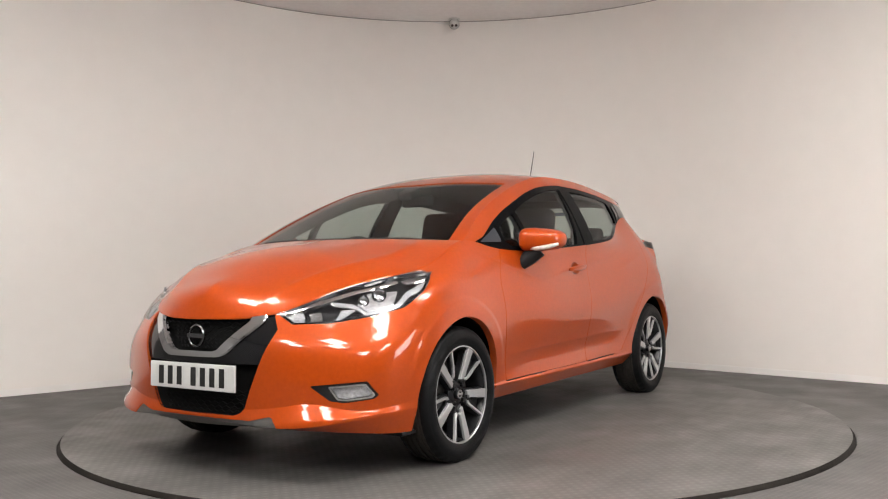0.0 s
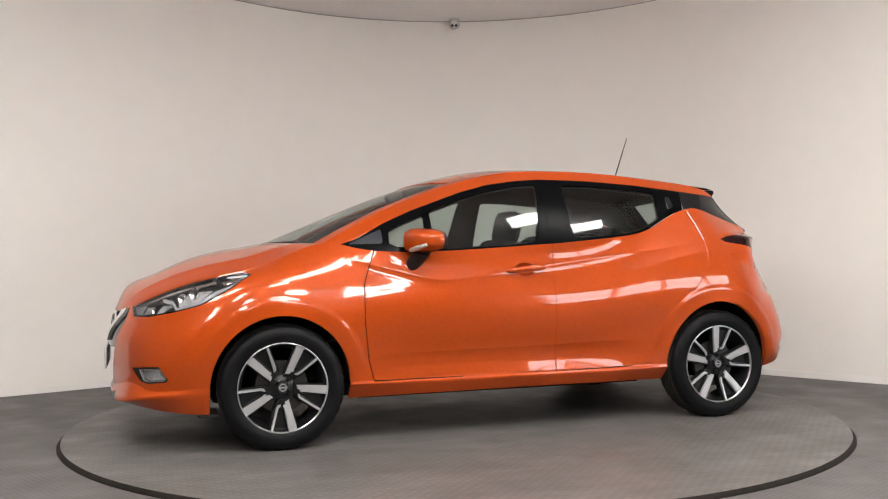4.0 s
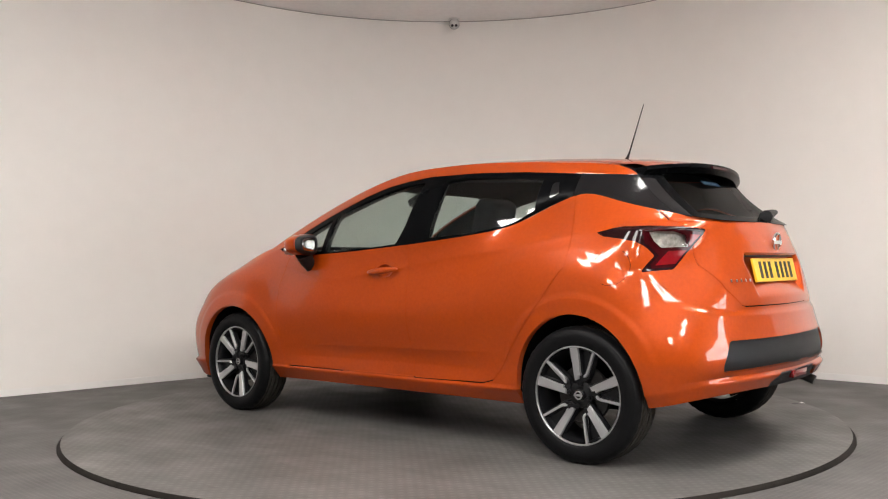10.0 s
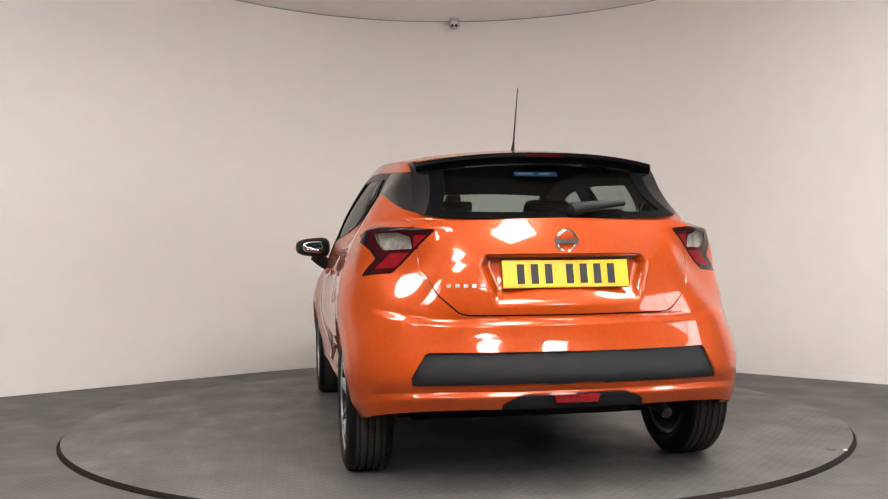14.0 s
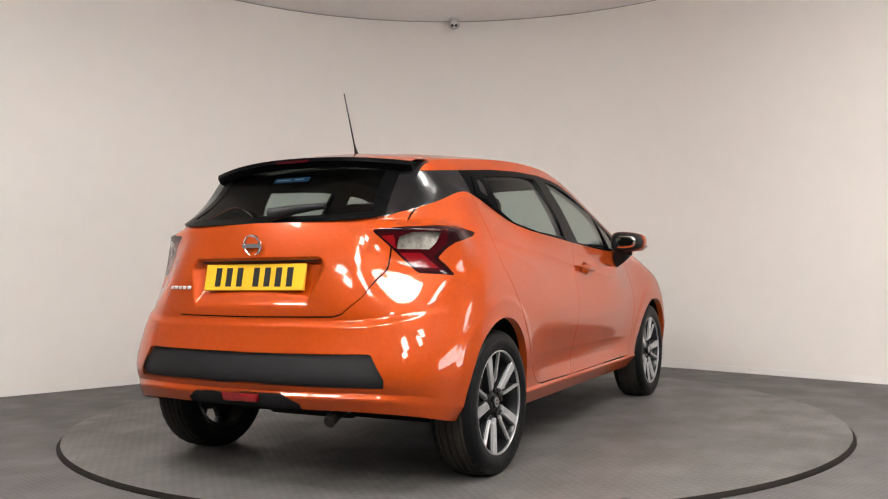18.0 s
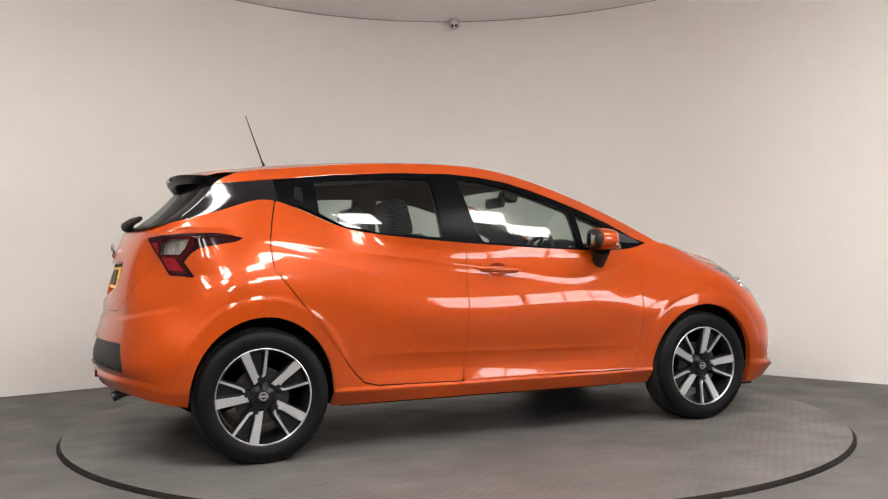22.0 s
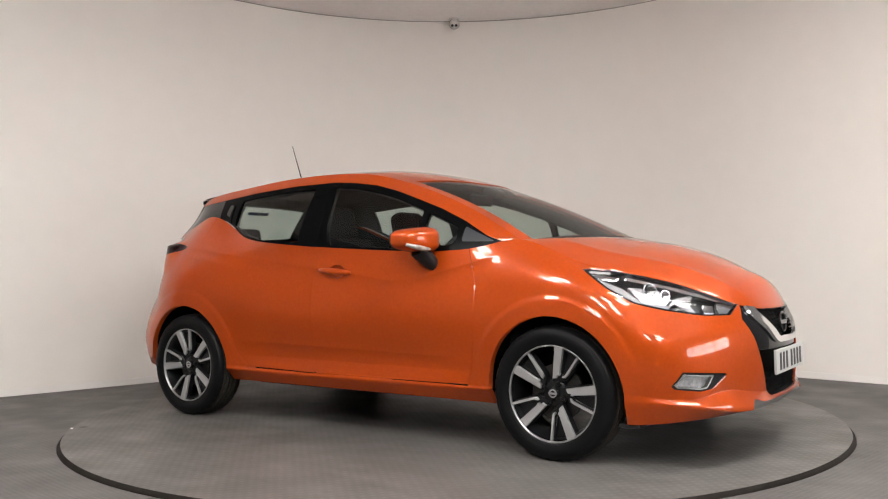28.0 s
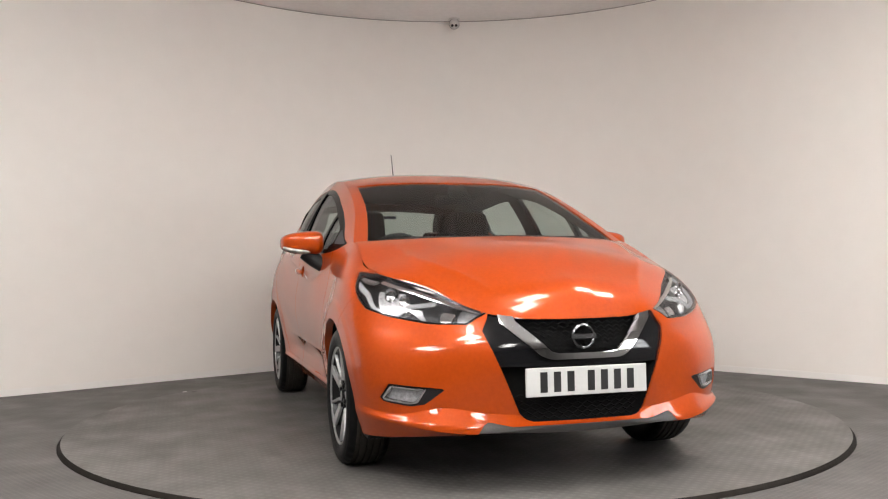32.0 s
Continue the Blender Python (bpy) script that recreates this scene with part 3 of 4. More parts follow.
def coons(c0, c1, d0, d1):
    """c0, c1 run along s (at r = 0, 1); d0, d1 run along r (at s = 0, 1)."""
    s = np.linspace(0, 1, len(c0))[:, None, None]
    r = np.linspace(0, 1, len(d0))[None, :, None]
    a = c0[:, None] * (1 - r) + c1[:, None] * r
    b = d0[None] * (1 - s) + d1[None] * s
    m = (1 - s) * ((1 - r) * c0[0] + r * c1[0]) + s * ((1 - r) * c0[-1] + r * c1[-1])
    return a + b - m


def line(rows, q):
    rows = np.array(rows, float)
    return spline(rows[:, 0], rows[:, 1:], q)


def bow(a, b, n, lift):
    """A bowed cross line from a (outer) to b (centre), level at the centre; lift squares its shoulder."""
    t = np.linspace(0, 1, n)[:, None]
    k = 1 - (1 - t) ** (2 + lift)
    return np.hstack([a[0] + (b[0] - a[0]) * k[:, 0:1], a[1] * (1 - t), a[2] + (b[2] - a[2]) * k[:, 0:1]])


def bonnet_skin(ns=70, nr=40):
    split = 7.45
    side = ring_line(EDGE, np.linspace(5.75, split, ns))
    nose = ring_line(EDGE, np.linspace(split, 8, nr))
    nose[-1, 1] = 0
    mid = line(BONNET, np.linspace(0, 1, ns))
    cowl = bow(side[0], mid[0], nr, 0)
    pts = coons(side, mid, cowl, nose)
    # fuller across: raise towards a level crown
    s = np.linspace(0, 1, ns)[:, None]
    r = np.linspace(0, 1, nr)[None]
    pts[..., 2] += 0.10 * r * (1 - r) * np.sin(np.pi * np.clip(s, 0, 1)) ** 0.8
    # a pressed crease on each side of the bonnet's middle
    k = np.clip(s / .12, 0, 1) * np.clip((.97 - s) / .2, 0, 1)
    pts[..., 2] += .012 * k * np.exp(-np.abs(r - (.20 + .16 * s)) / .07)
    ww = np.stack(np.meshgrid(s[:, 0], r[0], indexing="ij"), -1)
    return grid_skin(pts, ww)


def top_skin(ns=150, nr=34):
    q = np.linspace(0, 1, ns)
    rail, mid = line(RAIL, q), line(CREST, q)
    rear = bow(rail[0], mid[0], nr, 0)
    tail = ring_line(EDGE, np.linspace(1, 0, nr))
    front = bow(rail[-1], mid[-1], nr, 0)
    pts = []
    for i in range(ns):
        pts.append(bow(rail[i], mid[i], nr, .5 * min(1, max(0, (1 - q[i]) / .3))))
    pts = np.array(pts)
    # squarer cross section: fuller shoulders over the roof
    r = np.linspace(0, 1, nr)[None]
    k_rear = np.clip(1 - q / 0.12, 0, 1)[:, None, None] ** 2
    pts += k_rear * (tail - rear)[None]
    pts[:, -1, 1] = 0
    ww = np.stack(np.meshgrid(q, r[0], indexing="ij"), -1)
    return grid_skin(pts, ww)


def flank_skin(ns=170, nr=30):
    """Side of the cabin from the belt up to the roof rail."""
    q = np.linspace(0, 1, ns)
    rail = line(RAIL, q)
    dense = ring_line(EDGE, np.linspace(1, 5.75, 600))
    # belt points at the rail's own stations along the car
    want = dense[0, 0] + (dense[-1, 0] - dense[0, 0]) * q
    belt = np.stack([np.interp(want, dense[:, 0], dense[:, k]) for k in range(3)], 1)
    r = np.linspace(0, 1, nr)
    pts = belt[:, None] * (1 - r)[None, :, None] + rail[:, None] * r[None, :, None]
    gap = np.linalg.norm(rail - belt, axis=1)[:, None]
    pts[..., 1] += 0.13 * gap * r * (1 - r) * 1.6
    ww = np.stack(np.meshgrid(q, r, indexing="ij"), -1)
    return grid_skin(pts, ww)


# ---- fields: where a panel ends ----
def poly_field(poly, axes):
    """Signed distance to a flat outline seen along an axis; negative inside."""
    a = np.array(poly, float)
    b = np.roll(a, -1, axis=0)

    def f(p, w):
        x = np.stack([axes(p)[0], axes(p)[1]], 1)
        best = np.full(len(x), 1e9)
        inside = np.zeros(len(x), bool)
        for (x0, y0), (x1, y1) in zip(a, b):
            e = np.array([x1 - x0, y1 - y0])
            d = x - (x0, y0)
            t = np.clip((d @ e) / max(e @ e, 1e-12), 0, 1)
            best = np.minimum(best, np.linalg.norm(d - t[:, None] * e, axis=1))
            cross = ((y0 > x[:, 1]) != (y1 > x[:, 1]))
            with np.errstate(divide="ignore", invalid="ignore"):
                inside ^= cross & (x[:, 0] < (x1 - x0) * (x[:, 1] - y0) / (y1 - y0 if y1 != y0 else 1e-12) + x0)
        return np.where(inside, -best, best)
    return f


def from_side(p):
    return p[:, 0], p[:, 2]


def from_end(p):
    return p[:, 1], p[:, 2]


def shrink(f, d):
    return lambda p, w: f(p, w) + d


def any_of(*fs):
    return lambda p, w: np.minimum.reduce([f(p, w) for f in fs])


def all_of(*fs):
    return lambda p, w: np.maximum.reduce([f(p, w) for f in fs])


def no(f):
    return lambda p, w: -f(p, w)


def arch(xw, r, rz):
    """Wheel opening: an upright oval above the hub, straight below it."""
    return lambda p, w: np.where(p[:, 2] > 0.305, np.hypot(p[:, 0] - xw, (p[:, 2] - 0.305) * r / rz) - r, np.abs(p[:, 0] - xw) - r)


GAP = 0.0032
ARCHES = any_of(arch(1.252, 0.345, 0.353), arch(-1.255, 0.335, 0.363))
DOOR_F = poly_field([(.785, .3115), (.815, .42), (.838, .62), (.834, .80), (.808, .88), (.775, .97), (.74, 1.2), (-.215, 1.2), (-.221, .974), (-.226, .6), (-.239, .311)], from_side)
DOOR_R = poly_field([(-.239, .311), (-.226, .6), (-.221, .974), (-.215, 1.3), (-1.14, 1.3), (-1.19, 1.12), (-1.21, 1.03), (-1.215, .97), (-1.205, .88), (-1.165, .832),
                     (-1.078, .72), (-.938, .545), (-.82, .385), (-.77, .335), (-.70, .317)], from_side)
LAMP_F = poly_field([(1.378, .869), (1.41, .873), (1.56, .858), (1.80, .785), (1.958, .712), (1.948, .655), (1.87, .657), (1.75, .682), (1.63, .716), (1.515, .78)], from_side)
BUMPER_F = lambda p, w: 1.39 - p[:, 0] + 0.93 * np.maximum(p[:, 2] - 0.61, 0)
TAIL_R = poly_field([(-1.328, 1.030), (-1.397, 1.047), (-1.45, 1.055), (-1.56, 1.055), (-1.68, 1.048), (-1.772, 1.030), (-1.83, .985), (-1.85, .895), (-1.79, .876), (-1.70, .866), (-1.602, .857), (-1.553, .849),
                     (-1.595, .922), (-1.567, .960), (-1.53, .985), (-1.444, 1.001), (-1.37, 1.012)], from_side)
LAMP_INNER = lambda p, w: np.interp(p[:, 2], [.865, .90, .985, 1.03], [.668, .632, .556, .510]) - p[:, 1]
TAILGATE = poly_field([(-.1, 1.3), (.62, 1.3), (.60, 1.08), (.578, 1.03), (.572, .88), (.514, .775), (.437, .705), (.40, .695), (-.1, .692)], from_end)
REAR = lambda p, w: p[:, 0] + 1.5
BUMPER_R = lambda p, w: np.maximum(p[:, 0] + 1.50 + 0.15 * (p[:, 2] - 0.5), p[:, 2] - 0.70)
GRILLE = poly_field([(-.1, .72), (.36, .72), (.375, .68), (.40, .635), (.385, .59), (.335, .465), (.272, .31), (.25, .288), (.215, .277), (-.1, .272)], from_end)
NOSE = lambda p, w: 1.6 - p[:, 0]
FOG = poly_field([(.545, .408), (.745, .425), (.775, .365), (.76, .348), (.67, .336), (.62, .345)], from_end)
FOG_LAMP = poly_field([(.615, .404), (.74, .415), (.765, .367), (.755, .355), (.675, .345), (.645, .35)], from_end)
INSERT = poly_field([(-.1, .556), (.56, .556), (.575, .55), (.628, .46), (.628, .445), (.625, .424), (-.1, .432)], from_end)
DIFFUSER = poly_field([(-.1, .398), (.20, .398), (.225, .392), (.285, .358), (.30, .2), (-.1, .2)], from_end)
VEE = poly_field([(-.1, .518), (.145, .518), (.185, .532), (.328, .668), (.338, .72), (.285, .72), (.272, .667), (.145, .549), (.115, .541), (-.1, .541)], from_end)
INNER_VEE = poly_field([(-.1, .541), (.115, .541), (.145, .549), (.272, .667), (.285, .72), (-.1, .72)], from_end)
STRAKE = poly_field([(-.1, .262), (.30, .262), (.40, .285), (.47, .20), (-.1, .20)], from_end)

band, bonnet, top, flank = side_band(), bonnet_skin(), top_skin(), flank_skin()


def side_pair(skin, name, material, label="", depth=0.012, parents=None):
    """The piece and its twin on the other side, each a part of its own."""
    a, b = parents or (car, car)
    return skin.make(name, material, a, label, depth), skin.mirrored().make(name, material, b, label, depth)


def trimmed(skin, field):
    return skin.inside(shrink(field, GAP))


def pair_bm(build, name, material, label="", parents=None, smooth=True):
    """A solid on the near side and its mirror twin."""
    made = []
    for k, par in zip((1, -1), parents or (car, car)):
        bm = build()
        if k < 0:
            bmesh.ops.scale(bm, vec=(1, -1, 1), verts=bm.verts)
            bmesh.ops.reverse_faces(bm, faces=bm.faces)
        made.append(part(name, bm, material, par, label, smooth))
    return made


# dark inner shell behind gaps, lamps and glass
shell = band.outside(ARCHES).outside(all_of(GRILLE, NOSE)).outside(all_of(LAMP_F, lambda p, w: 1.2 - p[:, 0]))
shell.moved(-0.035).both().make("inner_shell", LINER, car, "dark inner body shell", 0)

# lower body
body = band.outside(ARCHES)
gr, body = body.cut(all_of(GRILLE, NOSE))
fogs, body = body.cut(all_of(FOG, NOSE))
lampf, body = body.cut(all_of(LAMP_F, lambda p, w: 1.2 - p[:, 0]))
tail, body = body.cut(all_of(TAIL_R, lambda p, w: p[:, 0] + 1.30, LAMP_INNER))
insert, body = body.cut(all_of(INSERT, lambda p, w: p[:, 0] + 1.7))
diff, body = body.cut(all_of(DIFFUSER, lambda p, w: p[:, 0] + 1.7))
strake, body = body.cut(all_of(STRAKE, lambda p, w: 1.7 - p[:, 0]))
gate, body = body.cut(all_of(TAILGATE, REAR))
doorf, body = body.cut(DOOR_F)
doorr, body = body.cut(DOOR_R)
bumpf, body = body.cut(BUMPER_F)
bumpr, body = body.cut(BUMPER_R)
fender, quarter = body.cut(lambda p, w: 0.3 - p[:, 0])
sill, quarter = quarter.cut(lambda p, w: np.maximum(p[:, 2] - 0.308, -p[:, 0] - 0.93))
sill_f, fender = fender.cut(lambda p, w: np.maximum(p[:, 2] - 0.308, p[:, 0] - 0.93))
sill = sill.plus(sill_f)
flap_at = lambda p, w: np.hypot(p[:, 0] + 1.435, p[:, 2] - 0.878) - 0.083
flap, quarter_left = quarter.cut(all_of(flap_at, lambda p, w: -p[:, 1]))

SC_X, SC_Z, SC_A, SC_B = -.050, .868, .060, .036
SCOOP = lambda p, w: (np.hypot((p[:, 0] - SC_X) / SC_A, (p[:, 2] - SC_Z) / SC_B) - 1) * SC_B
scoop, doorf = doorf.cut(SCOOP)
front_doors = side_pair(trimmed(doorf, DOOR_F), "front_door", ORANGE)


def scoop_bm(skin):
    """Shallow oval bowl pressed in behind the handle."""
    bm = bmesh.new()
    y0 = float(skin.p[:, 1].mean())
    edge = skin.p
    last = None
    for k in range(9):
        r = 1 - k / 8
        cur = []
        for i in range(40):
            a = 2 * math.pi * i / 40
            x, z = SC_X + SC_A * 1.02 * r * math.cos(a), SC_Z + SC_B * 1.02 * r * math.sin(a)
            near = np.argsort(np.hypot(edge[:, 0] - x, edge[:, 2] - z))[:3]
            cur.append(bm.verts.new((x, float(edge[near, 1].mean()) - .0015 - .024 * (1 - r * r), z)))
        if last:
            for i in range(40):
                bm.faces.new((last[i], cur[i], cur[(i + 1) % 40], last[(i + 1) % 40]))
        last = cur
    bmesh.ops.remove_doubles(bm, verts=bm.verts, dist=1e-5)
    return bm


pair_bm(lambda: scoop_bm(scoop), "handle_scoop", ORANGE, "", front_doors)
side_pair(trimmed(doorr, DOOR_R), "rear_door", ORANGE)
side_pair(fender.outside(shrink(BUMPER_F, -GAP * .4)).outside(shrink(DOOR_F, -GAP)), "front_wing", ORANGE, "orange front wing round the wheel arch", 0.03)
quarter_left.outside(BUMPER_R).outside(shrink(DOOR_R, -GAP)).outside(shrink(all_of(TAILGATE, REAR), -GAP)).make("rear_quarter_panel", ORANGE, car, "orange rear quarter with a round filler flap", 0.03)
quarter.outside(BUMPER_R).outside(shrink(DOOR_R, -GAP)).outside(shrink(all_of(TAILGATE, REAR), -GAP)).mirrored().make("rear_quarter_panel", ORANGE, car, "", 0.03)
flap.inside(shrink(flap_at, 0.003)).make("fuel_flap", ORANGE, car, "", 0.006)
side_pair(sill, "sill", ORANGE)
front_bumper = bumpf.inside(shrink(BUMPER_F, GAP * .4)).both().make("front_bumper", ORANGE, car, "orange front bumper with a ledge", 0.014)
rear_bumper = bumpr.outside(shrink(all_of(TAILGATE, REAR), -GAP)).both().make("rear_bumper", ORANGE, car, "orange rear bumper", 0.02)
tailgate = trimmed(gate, all_of(TAILGATE, REAR)).both().make("tailgate", ORANGE, car, "orange tailgate")
insert.moved(-0.012).both().make("bumper_insert", BLACK_TRIM, rear_bumper, "black plastic insert", -0.012)
diff.moved(-0.012).both().make("diffuser", BLACK_TRIM, rear_bumper, "black plastic diffuser", -0.012)
strake.moved(-0.006).both().make("skid_strip", GREY_TRIM, front_bumper, "grey plastic skid strip")
bonnet.inside(lambda p, w: .012 - w[:, 1]).both().make("bonnet", ORANGE, car, "orange bonnet with soft creases")

# grille
vee, rest = gr.cut(VEE)
inner, rest = rest.cut(INNER_VEE)
wing_trim, intake = rest.cut(lambda p, w: 0.492 - p[:, 2])
grille = gr.moved(-0.065).both().make("grille", LINER, car, "black grille with a chrome vee", -0.06)
vee.moved(0.004).both().make("chrome_vee", CHROME, grille, "chrome vee bar", 0.03)
side_pair(wing_trim.moved(-0.012), "grille_trim", BLACK_GLOSS, "", 0.02, (grille, grille))


def mesh_bars(z0, z1, half, x, step, name):
    bm = bmesh.new()
    n = int((z1 - z0) / step)
    for k in range(n + 1):
        z = z0 + k * step
        h = half(z)
        m = 24
        for i in range(m):
            y0, y1 = -h + 2 * h * i / m, -h + 2 * h * (i + 1) / m
            dz = step * 0.32 * (1 if (i + k) % 2 else -1)
            tube_bm([(x(y0), y0, z - dz), (x(y1), y1, z + dz)], 0.0024, 4, bm)
    return part(name, bm, LINER, grille, "black honeycomb mesh", False)


mesh_bars(.555, .66, lambda z: 0.13 + 1.05 * (z - .555), lambda y: 2.035 - 0.5 * y * y, 0.017, "upper_mesh")
mesh_bars(.287, .375, lambda z: 0.24 + 0.42 * (z - .287), lambda y: 2.035 - 0.45 * y * y, 0.017, "lower_mesh")


def badge(x, z, r, tilt, parent, face, finish, label):
    bm = bmesh.new()
    prof = [(r * 0.80, 0.0), (r * 0.80, 0.009), (r * 0.87, 0.012), (r, 0.008), (r, 0.0)]
    m = pose(x, 0, z, 0, 0, -90 * face) @ pose(0, 0, 0, tilt, 0, 0)
    revolve_bm(prof, 40, bm, m)
    bmesh.ops.create_cube(bm, size=1, matrix=m @ pose(0, 0.006, 0) @ Matrix.Diagonal((2.15 * r, 0.012, 0.36 * r, 1)))
    part("badge", bm, finish, parent, label, True)


badge(2.052, .603, .050, 6, grille, 1, DARK_CHROME, "plain round dark chrome badge")
badge(-1.848, .984, .046, -8, tailgate, -1, CHROME, "plain round chrome badge")


def plate(name, at, tilt, face, material, parent, label):
    bm = box_bm(0.012, 0.52, 0.111, (0, 0, 0), 0.003)
    ob = part(name, bm, material, parent, label)
    ob.matrix_basis = pose(*at, 0, tilt, 0)
    y = 0.187
    for k in range(7):
        if k == 4:
            y -= 0.030
        b = part("bar", box_bm(0.0022, 0.030, 0.079, (0, 0, 0), 0.0), INK, ob)
        b.matrix_basis = pose(face * 0.0066, face * y, 0)
        y -= 0.0573
    return ob


plate("front_number_plate", (2.085, 0, .433), -1, 1, PLATE_W, front_bumper, "white number plate with black bars")
plate("rear_number_plate", (-1.842, 0, .852), 12, -1, PLATE_Y, tailgate, "yellow number plate with black bars")


def skin_at(y, z, sign):
    """The body's end surface at a height and offset: its x there."""
    p = band.p[band.p[:, 0] * sign > 1.2]
    d = np.hypot(p[:, 1] - abs(y), p[:, 2] - z)
    k = np.argsort(d)[:4]
    wt = 1 / (d[k] + 1e-4)
    return float((p[k, 0] * wt).sum() / wt.sum())


def grip_bm(z0, z1, half, out):
    """A ledge over the number plate that follows the curve of the tailgate."""
    bm = bmesh.new()
    secs = []
    for i in range(15):
        y = half * (i / 7 - 1)
        x = skin_at(y, .952, -1) - out
        secs.append([bm.verts.new(p) for p in ((-1.79, y, z0), (x + .004, y, z0), (x, y, z0 + .004), (x, y, z1 - .006), (x + .008, y, z1), (-1.79, y, z1))])
    for A, B in zip(secs, secs[1:]):
        for k in range(6):
            bm.faces.new((A[k], A[(k + 1) % 6], B[(k + 1) % 6], B[k]))
    bm.faces.new(secs[0])
    bm.faces.new(secs[-1][::-1])
    return bm


# grip ledge above the rear plate, and small raised lettering shapes
part("plate_grip", grip_bm(.921, .939, .31, .004), ORANGE, tailgate, "", True)
# black strip below the ledge, putting its shade over the plate into colour
part("plate_shade", grip_bm(.915, .9205, .30, -.004), BLACK_TRIM, tailgate, "", True)
for k in range(5):
    ly = .468 - .032 * k
    part("lettering", box_bm(0.004, 0.025, 0.014, (skin_at(ly, .810, -1) - .0005, ly, .810), 0.002, rot=(0, 12, 14)), LIP_ALLOY, tailgate)

# ---- lamps ----
heads = side_pair(lampf.moved(-0.05), "headlamp", LAMP_DARK, "long swept headlamp behind clear plastic", -0.048)
side_pair(lampf.moved(-0.001), "lens", CLEAR_LENS, "clear plastic lens", 0, heads)


def bowl(at, aim, r, deep=0.6):
    bm = bmesh.new()
    m = look(at, Vector(at) + Vector(aim))
    prof = [(0.001, 0.0), (r * .45, r * .1), (r * .8, r * .35), (r, r * deep), (r * 1.07, r * deep), (r * 1.07, r * deep - 0.01)]
    revolve_bm(prof, 28, bm, m @ pose(0, 0, 0, -90, 0, 0))
    return bm




lamp_net = lampf.fine(2)


def lamp_piece(name, poly, deep, material, label="", rim=0.018):
    side_pair(lamp_net.inside(poly_field(poly, from_side)).moved(-deep), name, material, label, rim, heads)


def ribbon(path, width):
    """Outline of a flat band along a path."""
    left, right = [], []
    for i, q in enumerate(path):
        d = Vector(path[min(i + 1, len(path) - 1)]) - Vector(path[max(i - 1, 0)])
        n = Vector((-d.y, d.x)).normalized() * width / 2
        left.append((q[0] + n.x, q[1] + n.y))
        right.append((q[0] - n.x, q[1] - n.y))
    return left + right[::-1]


lamp_piece("reflector", [(1.893, .724), (1.950, .706), (1.946, .659), (1.920, .670)], .024, FACET_DIM, "pale inner reflector")
lamp_piece("reflector", [(1.860, .718), (1.889, .711), (1.905, .674), (1.877, .680)], .026, LAMP_SILVER, "", .01)
lamp_piece("light_guide", ribbon([(1.445, .832), (1.572, .783), (1.658, .722), (1.755, .702), (1.768, .738), (1.81, .749)], .013), .016, WHITE_LAMP, "white bent light guide", .012)
lamp_piece("light_guide", [(1.775, .722), (1.812, .718), (1.846, .677), (1.838, .676)], .016, WHITE_LAMP, "white slanted light guide", .012)
lamp_piece("reflector", [(1.585, .806), (1.680, .796), (1.748, .752), (1.745, .712), (1.668, .732)], .030, FACET, "faceted silver reflector")
lamp_piece("light_guide", ribbon([(1.56, .832), (1.72, .789), (1.85, .744), (1.95, .703)], .007), .010, CHROME, "thin chrome strip", .006)
lamp_piece("light_guide", [(1.415, .858), (1.535, .838), (1.525, .829), (1.425, .846)], .016, LAMP_SILVER, "grey strip in the outer tip", .01)
rim_chrome = lamp_net.inside(shrink(LAMP_F, .003)).outside(shrink(LAMP_F, .009))
side_pair(rim_chrome.moved(-0.006), "lamp_bezel", BLACK_GLOSS, "thin black bezel", .012, heads)
pair_bm(lambda: bowl((1.650, .675, .768), (.75, .6, .1), .030), "projector", LAMP_SILVER, "round projector bowl", heads)
pair_bm(lambda: bowl((1.708, .638, .745), (.75, .6, .1), .022), "projector", CHROME, "round projector bowl", heads)


fog_in, fog_out = fogs.cut(FOG_LAMP)
fog_obs = side_pair(fog_out.moved(-0.01), "fog_lamp", BLACK_TRIM, "fog lamp in a black plastic surround", 0.03)
side_pair(fog_in.moved(-0.028), "reflector", FACET, "", -0.02, fog_obs)
side_pair(fog_in.outside(shrink(FOG_LAMP, .006)).moved(-0.004), "lamp_bezel", CHROME, "thin chrome bezel", .02, fog_obs)
side_pair(fog_in.moved(-0.008), "lens", CLEAR_LENS, "", 0, fog_obs)
pair_bm(lambda: bowl((1.80, .69, .38), (.8, .5, 0), .022), "bulb_bowl", CHROME, "", fog_obs)

# tail lamps: smoked tip, red body, clear window
TIP = lambda p, w: -1.562 - p[:, 0] + 0.25 * (p[:, 2] - .98)
CLEAR = poly_field([(-1.572, 1.030), (-1.655, 1.026), (-1.682, 1.010), (-1.686, .960), (-1.612, .957), (-1.590, .985)], from_side)
tail = tail.fine(2)
tip, rest = tail.cut(TIP)
clear, red = rest.cut(CLEAR)
BROW = lambda p, w: np.interp(-p[:, 0], [1.36, 1.45, 1.56, 1.68, 1.75], [1.04, 1.055, 1.055, 1.048, 1.032]) - .015 - p[:, 2]
brow, red = red.cut(BROW)
tip = tip.plus(brow)
edge_ring, red = red.cut(no(shrink(all_of(TAIL_R, LAMP_INNER), 0.011)))
bright, red = red.cut(poly_field([(-1.632, .943), (-1.700, .945), (-1.705, .893), (-1.60, .880), (-1.612, .905)], from_side))
inner_red, red = red.cut(all_of(poly_field([(.540, 1.012), (.585, 1.016), (.592, .962), (.565, .962)], from_end)))
